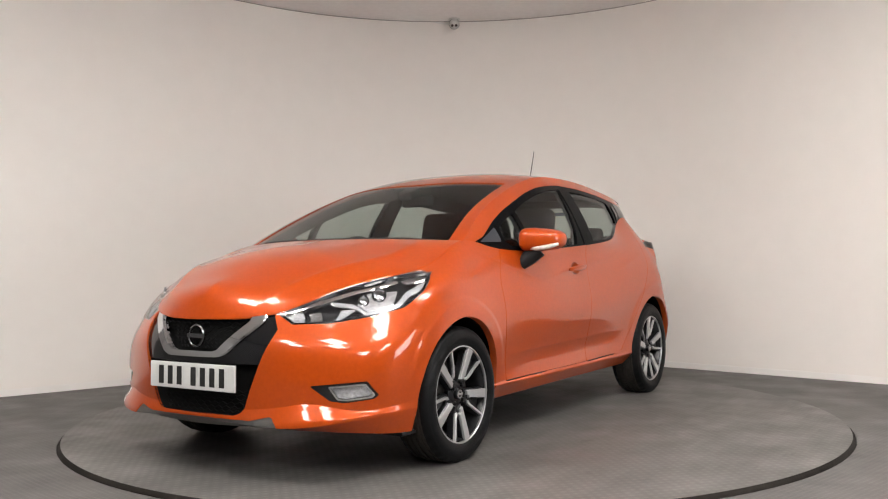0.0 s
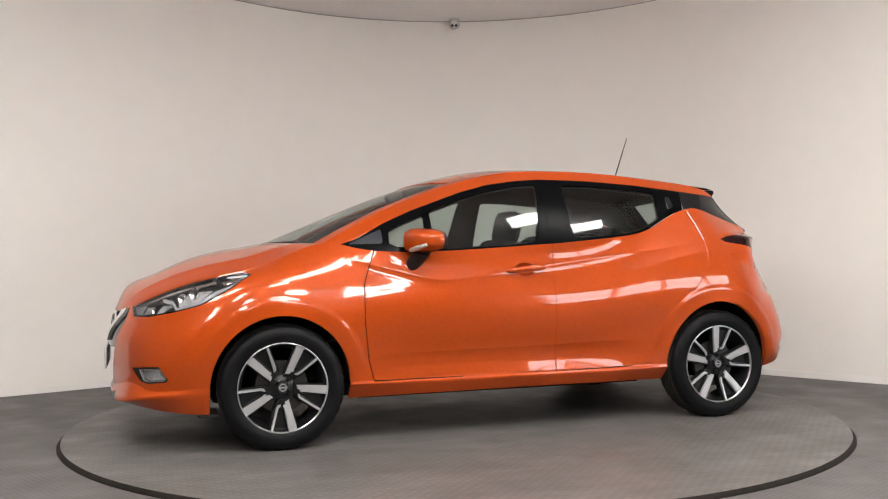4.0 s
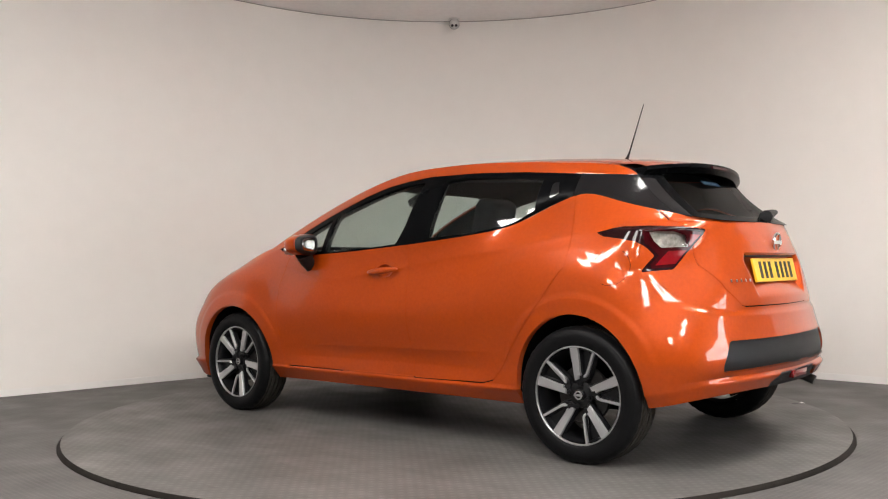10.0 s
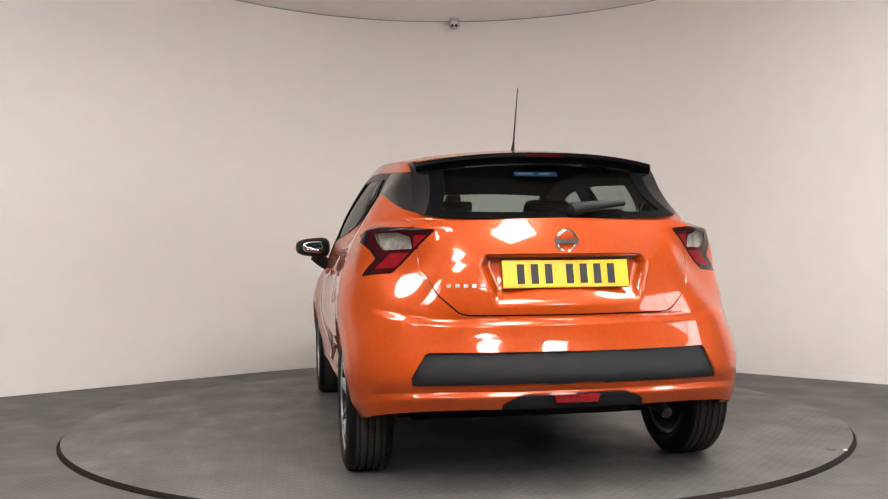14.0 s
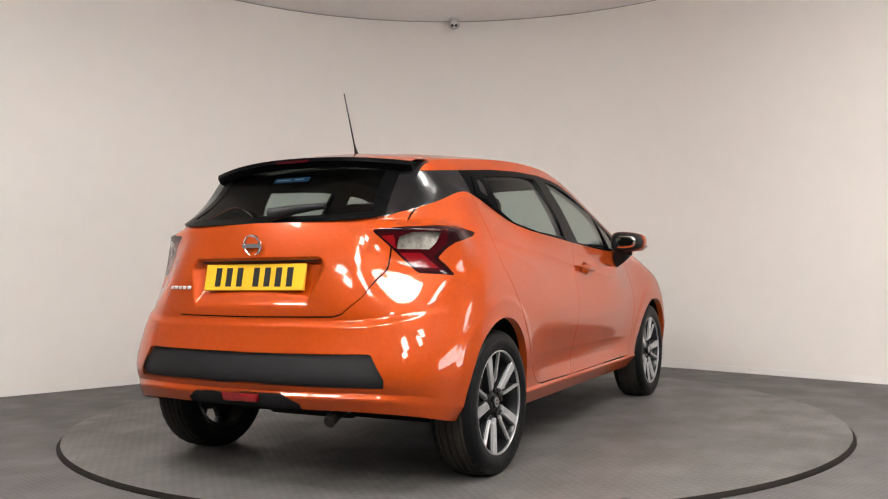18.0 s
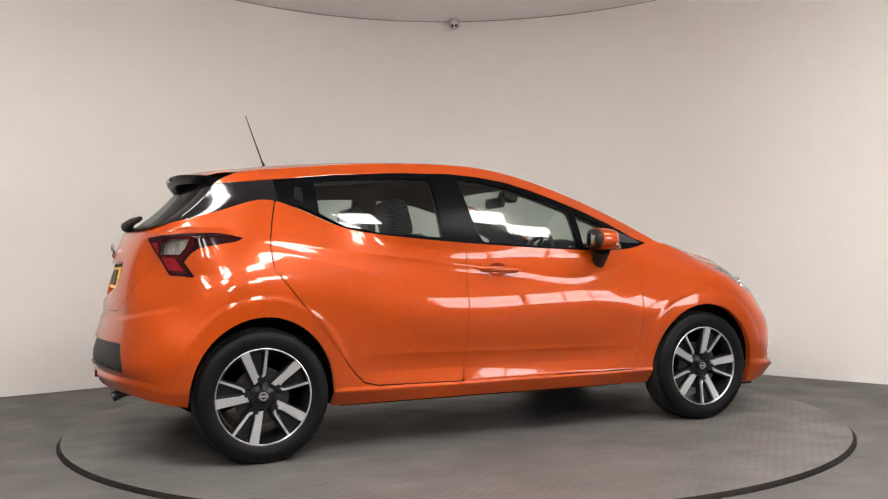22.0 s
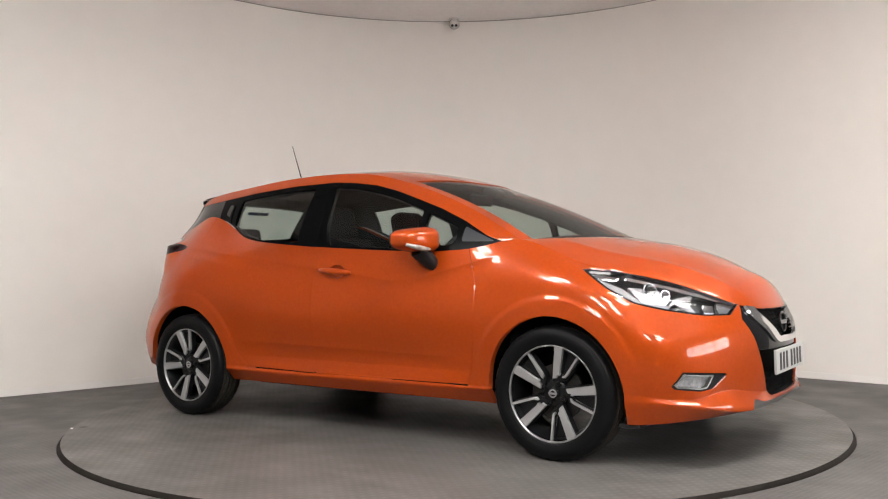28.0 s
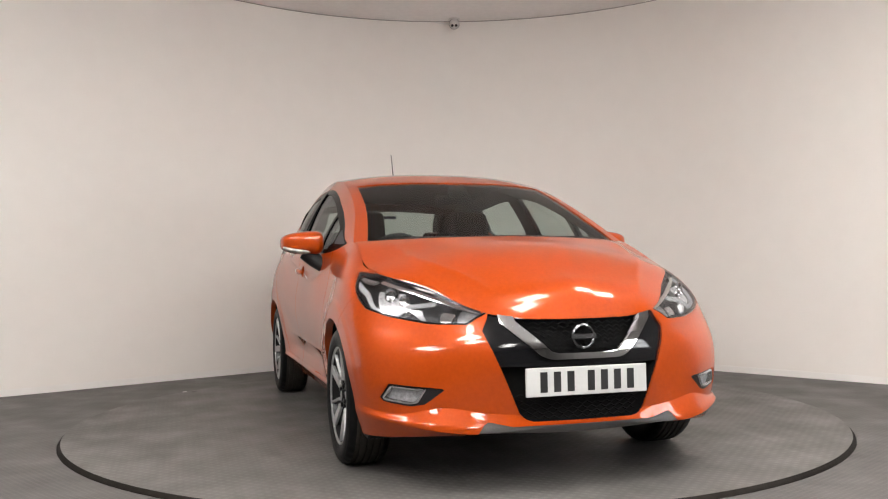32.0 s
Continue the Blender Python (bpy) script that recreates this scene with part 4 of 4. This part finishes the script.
tails = side_pair(red.moved(-0.001), "tail_lamp", DEEP_RED, "boomerang tail lamp with red and clear lenses", 0.02)
side_pair(bright.moved(0.0005), "red_window", RED_LENS, "bright red lens", 0.01, tails)
side_pair(inner_red.moved(0.0005), "red_window", RED_LENS, "bright red lens", 0.01, tails)
side_pair(edge_ring, "smoked_rim", SMOKED, "smoked dark rim", 0.012, tails)
side_pair(tip, "smoked_tip", SMOKED, "smoked dark tip", 0.012, tails)
side_pair(clear.moved(-0.022), "reflector", TAIL_SILVER, "", -0.018, tails)
side_pair(clear.moved(-0.001), "clear_window", CLEAR_LENS, "", 0, tails)
part("rear_fog_lamp", prism_bm([(.092, .390), (.078, .356), (-.088, .356), (-.10, .390)], -1.925, -1.950, "x", bevel=0.006), FOG_RED, rear_bumper, "red rear fog lamp", True)

# ---- cabin ----
SCREEN = lambda p, w: np.maximum(0.766 - w[:, 0] + 0.012 * w[:, 1], 0.085 - w[:, 1])
backlight, rest = top.cut(lambda p, w: np.maximum(w[:, 0] - 0.205, 0.13 - w[:, 1]))
screen, rest = rest.cut(SCREEN)
pillar_c, roof = rest.cut(lambda p, w: w[:, 0] - 0.235)
roof.both().make("roof", ORANGE, car, "orange roof panel")
screen.moved(-0.004).both().make("windscreen", GLASS, car, "large sloping windscreen", 0)
tail_glass, tail_band = backlight.cut(lambda p, w: np.maximum(0.022 - w[:, 0], 0.24 - w[:, 1]))
backlight.moved(-0.003).both().make("rear_window", DARK_GLASS, car, "", 0)
pillar_c.both().make("tailgate_frame", BLACK_GLOSS, car, "", 0.006)
tail_band.both().make("window_surround", PILLAR, car, "satin black surround of the rear window", 0.002)
roof.moved(-0.02).both().make("headliner", HEADLINER, car, "pale cloth headliner", 0)
DLO = poly_field([(.95, 1.005), (.86, .94), (.4, .90), (-.3, .90), (-1.2, 1.0), (-1.75, 1.05), (-1.75, 1.32), (-1.42, 1.30), (-1.11, 1.328), (-.846, 1.354), (-.534, 1.372), (-.223, 1.376),
                  (-.067, 1.363), (.089, 1.340), (.245, 1.298), (.401, 1.243), (.556, 1.186), (.708, 1.118), (.858, 1.036)], from_side)
WIN_F = poly_field([(.452, .981), (.395, .979), (.09, .996), (-.122, 1.012), (-.16, 1.10), (-.197, 1.346), (-.066, 1.337), (.09, 1.308), (.245, 1.263), (.409, 1.205), (.452, 1.188)], from_side)
WIN_R = poly_field([(-.35, 1.034), (-.663, 1.054), (-.847, 1.092), (-.96, 1.152), (-.967, 1.31), (-.533, 1.345), (-.352, 1.347)], from_side)
WIN_Q = poly_field([(.487, .984), (.655, .995), (.688, 1.012), (.683, 1.085), (.62, 1.118), (.487, 1.172)], from_side)
frame_skin, cant = flank.cut(DLO)
wf, frame_skin = frame_skin.cut(WIN_F)
wr, frame_skin = frame_skin.cut(WIN_R)
wq, frame_skin = frame_skin.cut(WIN_Q)
side_pair(cant, "roof_rail", ORANGE)
rear_post, frame_skin = frame_skin.cut(lambda p, w: p[:, 0] + 1.150 + .12 * (p[:, 2] - 1.25))
side_pair(rear_post.inside(lambda p, w: p[:, 0] + 1.153 + .12 * (p[:, 2] - 1.25)).moved(-0.003), "rear_pillar", BLACK_GLOSS, "gloss black rear pillar panel", 0.012)
side_pair(frame_skin.moved(-0.003), "window_frame", PILLAR, "satin black window frame and pillars", 0.02)


def pane(skin):
    """The skin drawn fair: one smooth bowed sheet of glass."""
    x, z = skin.p[:, 0], skin.p[:, 2]
    a = np.stack([np.ones_like(x), x, z, x * x, x * z, z * z], 1)
    k = np.linalg.lstsq(a, skin.p[:, 1], rcond=None)[0]
    n = np.stack([-(k[1] + 2 * k[3] * x + k[4] * z), np.ones_like(x), -(k[2] + k[4] * x + 2 * k[5] * z)], 1)
    n /= np.linalg.norm(n, axis=1, keepdims=True)
    return Skin(np.stack([x, a @ k, z], 1), n, skin.w, skin.f)


side_pair(pane(wf).moved(-0.009), "front_side_window", GLASS, "", 0)
side_pair(pane(wr).moved(-0.009), "rear_side_window", GLASS, "", 0)
side_pair(pane(wq).moved(-0.008), "quarter_light", GLASS, "", 0)
inner_frame = flank.outside(WIN_F).outside(WIN_R).outside(WIN_Q)
side_pair(inner_frame.moved(-0.035), "inner_pillar", DASH, "", 0)
side_pair(frame_skin.inside(poly_field([(.722, 1.012), (.905, 1.008), (.722, 1.088)], from_side)).moved(-.001), "sail_panel", SAIL, "satin grey sail panel", .006)
# gloss bars over the door gap and raised rear handle panel
BPOST = poly_field([(-.212, 1.0), (-.345, 1.018), (-.345, 1.355), (-.21, 1.358)], from_side)
GAPLINE = lambda p, w: np.abs(p[:, 0] + .262 + 0.02 * (p[:, 2] - 1.0)) - 0.0035
post = frame_skin.inside(BPOST)
side_pair(post.outside(GAPLINE).moved(0.001), "door_post", PILLAR, "black door post", 0.008)
HPANEL = poly_field([(-1.012, 1.165), (-1.118, 1.212), (-1.085, 1.30), (-1.018, 1.285)], from_side)
side_pair(frame_skin.inside(HPANEL).moved(0.002), "handle_panel", PILLAR, "textured black hidden-handle panel", 0.008)

side_pair(frame_skin.inside(poly_field([(-1.030, 1.205), (-1.075, 1.225), (-1.062, 1.285), (-1.030, 1.278)], from_side)).moved(0.0035), "handle_recess", BLACK_GLOSS, "", 0.004)


def spoiler():
    """Wedge over the rear window; painted above, black beneath."""
    n = 40
    ys = np.linspace(-.535, .535, n)
    up, low = bmesh.new(), bmesh.new()

    def rows(y):
        k = (abs(y) / .535) ** 2.2
        z0 = 1.406 - .053 * k
        return [(-1.30 + .0 * k, y, z0 + .010), (-1.44 + .03 * k, y, 1.395 - .043 * k), (-1.575 + .115 * k, y, 1.372 - .034 * k)]
    g = [[up.verts.new(p) for p in rows(y)] for y in ys]
    for a, b in zip(g, g[1:]):
        for i in range(2):
            up.faces.new((a[i], b[i], b[i + 1], a[i + 1]))
    g = []
    for y in ys:
        r = rows(y)
        k = (abs(y) / .535) ** 2.2
        g.append([low.verts.new(p) for p in ((r[2][0], y, r[2][2] - .001), (r[2][0] - .002, y, r[2][2] - .018), (r[2][0] + .02, y, r[2][2] - .045), (-1.44, y, 1.332 - .05 * k), (-1.34, y, 1.385 - .06 * k))])
    for a, b in zip(g, g[1:]):
        for i in range(4):
            low.faces.new((a[i], b[i], b[i + 1], a[i + 1]))
    low.faces.new(g[0])
    low.faces.new(g[-1][::-1])
    ob = part("spoiler", up, ORANGE, car, "orange roof spoiler with black underside", True)
    part("underside", low, PILLAR, ob, "black underside", True)
    part("brake_light", prism_bm([(.085, .0), (.085, .012), (-.085, .012), (-.085, 0)], 0, .008, "x"), DEEP_RED, ob).matrix_basis = pose(-1.583, 0, 1.350)
    return ob


spoiler()
part("antenna", tube_bm([(-1.055, 0, 1.432), (-1.072, 0, 1.460), (-1.085, 0, 1.492), (-1.170, 0, 1.730)], [.012, .008, .004, .0022], 10), BLACK_TRIM, car, "thin black roof antenna", True)
st = part("sticker", box_bm(0.002, 0.19, 0.030, (0, 0, 0)), BLUE_STICKER, car, "blue sticker with white bars")
st.matrix_basis = pose(-1.543, 0.03, 1.281, 0, 45, 0)
for k in range(2):
    part("bar", box_bm(0.001, 0.07 - .02 * k, 0.009, (-0.0016, .045 - .085 * k, 0)), PALE_BLUE, st)


def wiper():
    bm = tube_bm([(-1.765, -.06, 1.105), (-1.79, -.05, 1.112), (-1.775, -.16, 1.13), (-1.745, -.29, 1.142)], [.024, .030, .020, .012], 10)
    return part("rear_wiper", bm, BLACK_TRIM, car, "black rear wiper", True)


wiper()
part("cowl", tube_bm([(1.04, .69, 1.0), (1.15, .45, 1.022), (1.225, .2, 1.023), (1.24, 0, 1.025), (1.225, -.2, 1.023), (1.15, -.45, 1.022), (1.04, -.69, 1.0)], .012, 8), BLACK_TRIM, car, "black plastic scuttle strip", True)


def handle_bm():
    """Grip bar with a fat middle and tapered ends, a finger's width off the door."""
    n = 14
    pts, rad = [], []
    for i in range(n + 1):
        t = i / n
        x = .062 - .222 * t
        k = math.sin(math.pi * t) ** .5
        pts.append((x, .834 + .016 * k + .002 * t, .862 + .014 * t))
        rad.append(.006 + .0085 * k)
    bm = tube_bm(pts, rad, 12)
    bmesh.ops.scale(bm, vec=(1, .8, 1.15), space=Matrix.Translation((0, -.848, -.868)), verts=bm.verts)
    return bm


pair_bm(handle_bm, "door_handle", ORANGE, "", front_doors)


# ---- door mirrors ----
def mirror_shell(x0, x1, grow=1.0, dx=0.0):
    """Rounded mirror body between two depths; a flat face closes the rear."""
    bm = bmesh.new()
    bmesh.ops.create_uvsphere(bm, u_segments=36, v_segments=20, radius=1)
    sq = lambda a, p: math.copysign(abs(a) ** p, a)
    for v in bm.verts:
        x, y, z = v.co
        x, y, z = sq(x, .75), sq(y, .6) * grow, sq(z, .62) * grow
        x = min(max(x, x0), x1)
        v.co = (.535 + .085 * x - .03 * y + dx, .905 + .110 * y, 1.022 + (.060 - .012 * y) * z)
    return bm


caps = pair_bm(lambda: mirror_shell(-.48, 1), "door_mirror", ORANGE, "orange door mirror with a silver indicator strip")
pair_bm(lambda: mirror_shell(-.84, -.40, .985), "mirror_housing", BLACK_TRIM, "black plastic mirror housing", caps)
pair_bm(lambda: mirror_shell(-.88, -.7, .82), "mirror_glass", MIRROR, "", caps)
pair_bm(lambda: tube_bm([(.600, .835, .982), (.607, .90, .974), (.595, .965, .982), (.56, 1.005, .996)], [.006, .012, .013, .008], 10), "indicator", TAIL_SILVER, "silver indicator strip", caps)
pair_bm(lambda: tube_bm([(.545, .88, .975), (.56, .845, .935), (.575, .80, .90), (.58, .79, .888)], [.05, .042, .036, .034], 12), "mirror_foot", BLACK_TRIM, "black plastic foot", caps)


# ---- wheels ----
def spoke_bm(a, outline, r0, r1, y0, y1, deep):
    """A flat spoke: an outline of (across, outward) pairs turned to angle a, its face rising from y0 at r0 to y1 at r1, with chamfered edges."""
    bm = bmesh.new()
    ca, sa = math.cos(a), math.sin(a)
    cq, cr = (sum(p[k] for p in outline) / len(outline) for k in (0, 1))
    rings = []
    for inset, drop in ((.0022, 0), (0, .0025), (-.004, deep)):
        cur = []
        for q, r in outline:
            d = Vector((cq - q, (cr - r) * .3))
            d = d.normalized() * inset if d.length else d
            q, r = q + d.x, r + d.y
            y = y0 + (y1 - y0) * (r - r0) / (r1 - r0) - drop
            cur.append(bm.verts.new((r * ca - q * sa, y, r * sa + q * ca)))
        rings.append(cur)
    n = len(outline)
    for A, B in zip(rings, rings[1:]):
        for k in range(n):
            bm.faces.new((A[k], A[(k + 1) % n], B[(k + 1) % n], B[k]))
    bmesh.ops.triangulate(bm, faces=[bm.faces.new(rings[0])])
    bmesh.ops.triangulate(bm, faces=[bm.faces.new(rings[-1][::-1])])
    return bm


BROAD = [(-.0215, .216), (.0215, .216), (.0165, .104), (.0200, .092), (.0145, .085), (.0085, .089), (.0050, .072), (-.0150, .066)]
THIN = [(-.0050, .216), (.0065, .216), (.0060, .108), (.0030, .092), (-.0100, .083), (-.0125, .092), (-.0050, .103)]
WEB = [(-.024, .214), (.105, .188), (.062, .085), (.035, .050), (-.018, .045)]
RIB = [(-.010, .214), (.012, .214), (.012, .09), (-.006, .06), (-.028, .055), (-.024, .09), (-.010, .11)]


def grooved(bm, lo, hi, n=144, step=4, deep=.009):
    """Cuts narrow cross grooves into the shoulder of a lathed tyre."""
    for v in bm.verts:
        if lo <= abs(v.co.y) <= hi and round(math.atan2(v.co.z, v.co.x) / (2 * math.pi) * n) % step == 0:
            v.co.x *= 1 - deep
            v.co.z *= 1 - deep
    return bm


def wheel(x, side, phase):
    e = new("wheel")
    e.parent = car
    e.matrix_basis = pose(x, side * 0.752, 0.305, 0, 0, 0 if side > 0 else 180)
    tread = [(.306, -.074), (.309, -.060), (.309, -.050), (.302, -.049), (.302, -.042), (.310, -.041), (.310, -.018), (.302, -.017), (.302, -.010), (.310, -.009),
             (.310, .009), (.302, .010), (.302, .017), (.310, .018), (.310, .041), (.302, .042), (.302, .049), (.309, .050), (.309, .060), (.306, .074)]
    outer = [(.309, .060), (.306, .074), (.300, .084), (.294, .090), (.288, .094), (.284, .0945), (.280, .0975), (.262, .100), (.244, .099), (.241, .0975), (.235, .097), (.226, .093), (.220, .088)]
    inner = [(.220, -.088), (.235, -.097), (.262, -.100), (.288, -.094), (.300, -.084), (.306, -.074), (.309, -.060)]
    part("tyre", grooved(revolve_bm(outer, 144), .055, .086), RUBBER, e, "black road tyre", smooth=True)
    part("tyre_wall", grooved(revolve_bm(inner, 144), .055, .086), RUBBER, e, smooth=True)
    part("tread", grooved(revolve_bm([(.309, -.062)] + tread[1:-1] + [(.309, .062)], 144), .0495, .07), TREAD, e, "dusty grooved tread", smooth=True)
    part("rim", revolve_bm([(.217, -.085), (.196, -.08), (.190, -.02), (.196, .03), (.204, .07), (.210, .083)], 64), DARK_ALLOY, e, "dark wheel barrel", smooth=True)
    part("rim_lip", revolve_bm([(.214, .080), (.2145, .088), (.2175, .091), (.2215, .090), (.2225, .084)], 64), LIP_ALLOY, e, "bright machined rim lip", smooth=True)
    for k in range(5):
        a = radians(phase + 72 * k)
        b = a + radians(27.5)
        part("spoke", spoke_bm(a, BROAD, .066, .216, .073, .087, .03), ALLOY, e, "broad machined alloy spoke")
        part("spoke", spoke_bm(b, THIN, .078, .216, .070, .086, .02), ALLOY, e, "thin machined alloy spoke")
        part("spoke_web", spoke_bm(a, WEB, .045, .214, .046, .054, .012), DARK_ALLOY, e, "sunken black pocket between the spokes")
        part("spoke_web", spoke_bm(b, RIB, .055, .214, .058, .074, .02), DARK_ALLOY, e, "black painted spoke flank")
        part("spoke_web", spoke_bm(a, [(-.026, .214), (.026, .214), (.024, .06), (-.020, .05)], .05, .214, .060, .075, .02), DARK_ALLOY, e, "black painted spoke flank")
    part("hub", revolve_bm([(.064, .03), (.060, .050), (.046, .056), (.030, .060), (.029, .058), (.001, .058)], 40), DARK_ALLOY, e, "dark hub", smooth=True)
    part("centre_cap", revolve_bm([(.027, .056), (.026, .073), (.022, .076), (.019, .075), (.001, .075)], 32), DARK_ALLOY, e, "dark centre cap with a bright ring", smooth=True)
    part("cap_ring", revolve_bm([(.0135, .074), (.014, .0785), (.0195, .0785), (.020, .074)], 28, box_bm(.044, .006, .009, (0, .0755, 0))), LIP_ALLOY, e, "bright emblem ring with a bar", smooth=True)
    for k in range(4):
        a = radians(phase + 15 + 90 * k)
        part("wheel_nut", revolve_bm([(.012, .066), (.012, .0755), (.0085, .0755), (.0085, .070), (.006, .076), (.001, .076)], 12, m=pose(.050 * math.cos(a), 0, .050 * math.sin(a))), DARK_ALLOY, e, "black wheel nut in a round socket")
    part("brake_disc", revolve_bm([(.06, .0), (.06, .03), (.128, .03), (.130, .028), (.130, .01)], 48), STEEL, e, "steel brake disc", smooth=True)
    return e


for wx, sd, ph in ((1.250, 1, 113.5), (-1.260, 1, 86), (1.250, -1, 100), (-1.260, -1, 66.5)):
    wheel(wx, sd, ph)


def wheel_house(x):
    bm = bmesh.new()
    n = 24
    for k in range(n):
        a0, a1 = math.pi * k / n, math.pi * (k + 1) / n
        q = [(x + .375 * math.cos(a), .305 + .385 * math.sin(a)) for a in (a0, a1)]
        v = [bm.verts.new((q[0][0], .55, q[0][1])), bm.verts.new((q[1][0], .55, q[1][1])), bm.verts.new((q[1][0], .80, q[1][1])), bm.verts.new((q[0][0], .80, q[0][1]))]
        bm.faces.new(v)
        c = bm.verts.new((x, .55, .305))
        bm.faces.new((v[0], v[1], c))
    bmesh.ops.remove_doubles(bm, verts=bm.verts, dist=1e-4)
    return bm


for wx in (1.250, -1.260):
    pair_bm(lambda: wheel_house(wx), "wheel_arch_liner", LINER, "black wheel arch liner")

# underside
part("floor_pan", box_bm(2.9, 1.10, .07, (.12, 0, .240), .02), LINER, car, "dark underbody")
part("floor_pan", box_bm(1.70, 1.30, .07, (0, 0, .238), .02), LINER, car)
part("front_undertray", box_bm(.34, .95, .03, (1.74, 0, .235), .01), LINER, car)
part("rear_axle", tube_bm([(-1.25, -.6, .26), (-1.2, 0, .25), (-1.25, .6, .26)], .05, 10), LINER, car, "", True)
part("silencer", revolve_bm([(.001, -.22), (.06, -.22), (.075, -.2), (.075, .2), (.06, .22), (.001, .22)], 24, m=pose(-1.60, -.12, .33)), LINER, car, "steel silencer box", True)
part("exhaust_pipe", tube_bm([(-1.60, -.3, .32), (-1.72, -.37, .32), (-1.83, -.395, .312), (-1.885, -.40, .29)], .024, 14), STEEL, car, "steel exhaust tail pipe", True)
pair_bm(lambda: box_bm(.10, .20, .016, (1.60, .69, .182), .005), "air_deflector", BLACK_TRIM, "", smooth=False)


# ---- interior ----
def seat(y, x=-.12):
    back = part("seat", box_bm(.19, .46, .62, (x - .20, y, .76), .07, 3, (0, -17, 0)), SEAT_CLOTH, car, "dark cloth front seat", True)
    part("cushion", box_bm(.50, .48, .15, (x + .1, y, .46), .05, 3, (0, -6, 0)), SEAT_CLOTH, back, "", True)
    part("headrest", box_bm(.125, .27, .22, (x - .325, y, 1.145), .05, 3, (0, -14, 0)), SEAT_CLOTH, back, "", True)
    for d in (-.06, .06):
        part("headrest_post", tube_bm([(x - .30, y + d, 1.02), (x - .32, y + d, 1.10)], .006, 6), STEEL, back)
    part("bolster", box_bm(.16, .07, .50, (x - .17, y + .19, .74), .03, 2, (0, -17, 0)), SEAT_CLOTH, back, "", True)
    part("bolster", box_bm(.16, .07, .50, (x - .17, y - .19, .74), .03, 2, (0, -17, 0)), SEAT_CLOTH, back, "", True)


seat(.36)
seat(-.36)
bench = part("rear_bench", box_bm(.15, 1.20, .58, (-1.12, 0, .78), .05, 3, (0, -20, 0)), SEAT_CLOTH, car, "dark cloth rear bench", True)
part("cushion", box_bm(.48, 1.22, .16, (-.85, 0, .50), .05, 3), SEAT_CLOTH, bench, "", True)
for y in (-.38, .38):
    part("headrest", box_bm(.08, .24, .11, (-1.235, y, 1.095), .03, 3, (0, -14, 0)), SEAT_CLOTH, bench, "", True)
part("parcel_shelf", box_bm(.38, 1.05, .02, (-1.46, 0, 1.0), .006), SEAT_CLOTH, car, "dark parcel shelf")
part("dashboard", prism_bm([(.98, .99), (.72, 1.0), (.60, .975), (.52, .90), (.55, .72), (.62, .55), (1.0, .5)], -.68, .68, bevel=.02), DASH, car, "dark plastic dashboard", True)
part("instrument_hood", box_bm(.16, .30, .06, (.60, -.36, 1.0), .025, 3, (0, 8, 0)), DASH, car, "", True)


def steering():
    bm = bmesh.new()
    m = pose(.42, -.36, .90, 0, -66, 0)
    for i in range(36):
        a, b = 2 * math.pi * i / 36, 2 * math.pi * (i + 1) / 36
        tube_bm([m @ Vector((.18 * math.cos(a), .18 * math.sin(a), 0)), m @ Vector((.18 * math.cos(b), .18 * math.sin(b), 0))], .015, 8, bm)
    ob = part("steering_wheel", bm, DASH, car, "black steering wheel on the right-hand side", True)
    part("hub", box_bm(.12, .13, .05, (0, 0, 0), .02, 2), DASH, ob, "", True).matrix_basis = m
    for a in (0, 180, 270):
        part("spoke", box_bm(.15, .03, .018, (.1, 0, 0), .006), DASH, ob).matrix_basis = m @ pose(0, 0, 0, 0, 0, a)
    return ob


steering()
part("rear_view_mirror", box_bm(.035, .22, .065, (.36, 0, 1.275), .015, 3), BLACK_TRIM, car, "black interior mirror", True)
part("sensor_pod", box_bm(.10, .10, .05, (.45, 0, 1.315), .015, 2, (0, 22, 0)), BLACK_TRIM, car, "", True)

for ob in car.children:
    ob.location += Vector((OX, OY, 0))


# ---- what moves ----
def motions():
    angles = [237.8, 228.2, 218.5, 208.85, 199.2, 189.45, 179.55, 169.65, 159.6, 149.6, 139.8, 130.15, 120.4, 110.75, 101.2, 91.6, 82.0,
              72.45, 62.85, 53.15, 43.4, 33.8, 24.3, 14.75, 4.8, -5.3, -15.05, -24.5, -34.05, -43.75, -53.2, -62.9, -72.55]
    rows = [(float(t), pose(0, 0, 0, 0, 0, a)) for t, a in enumerate(angles)]
    walk(car, rows)
    walk(table, rows)


motions()
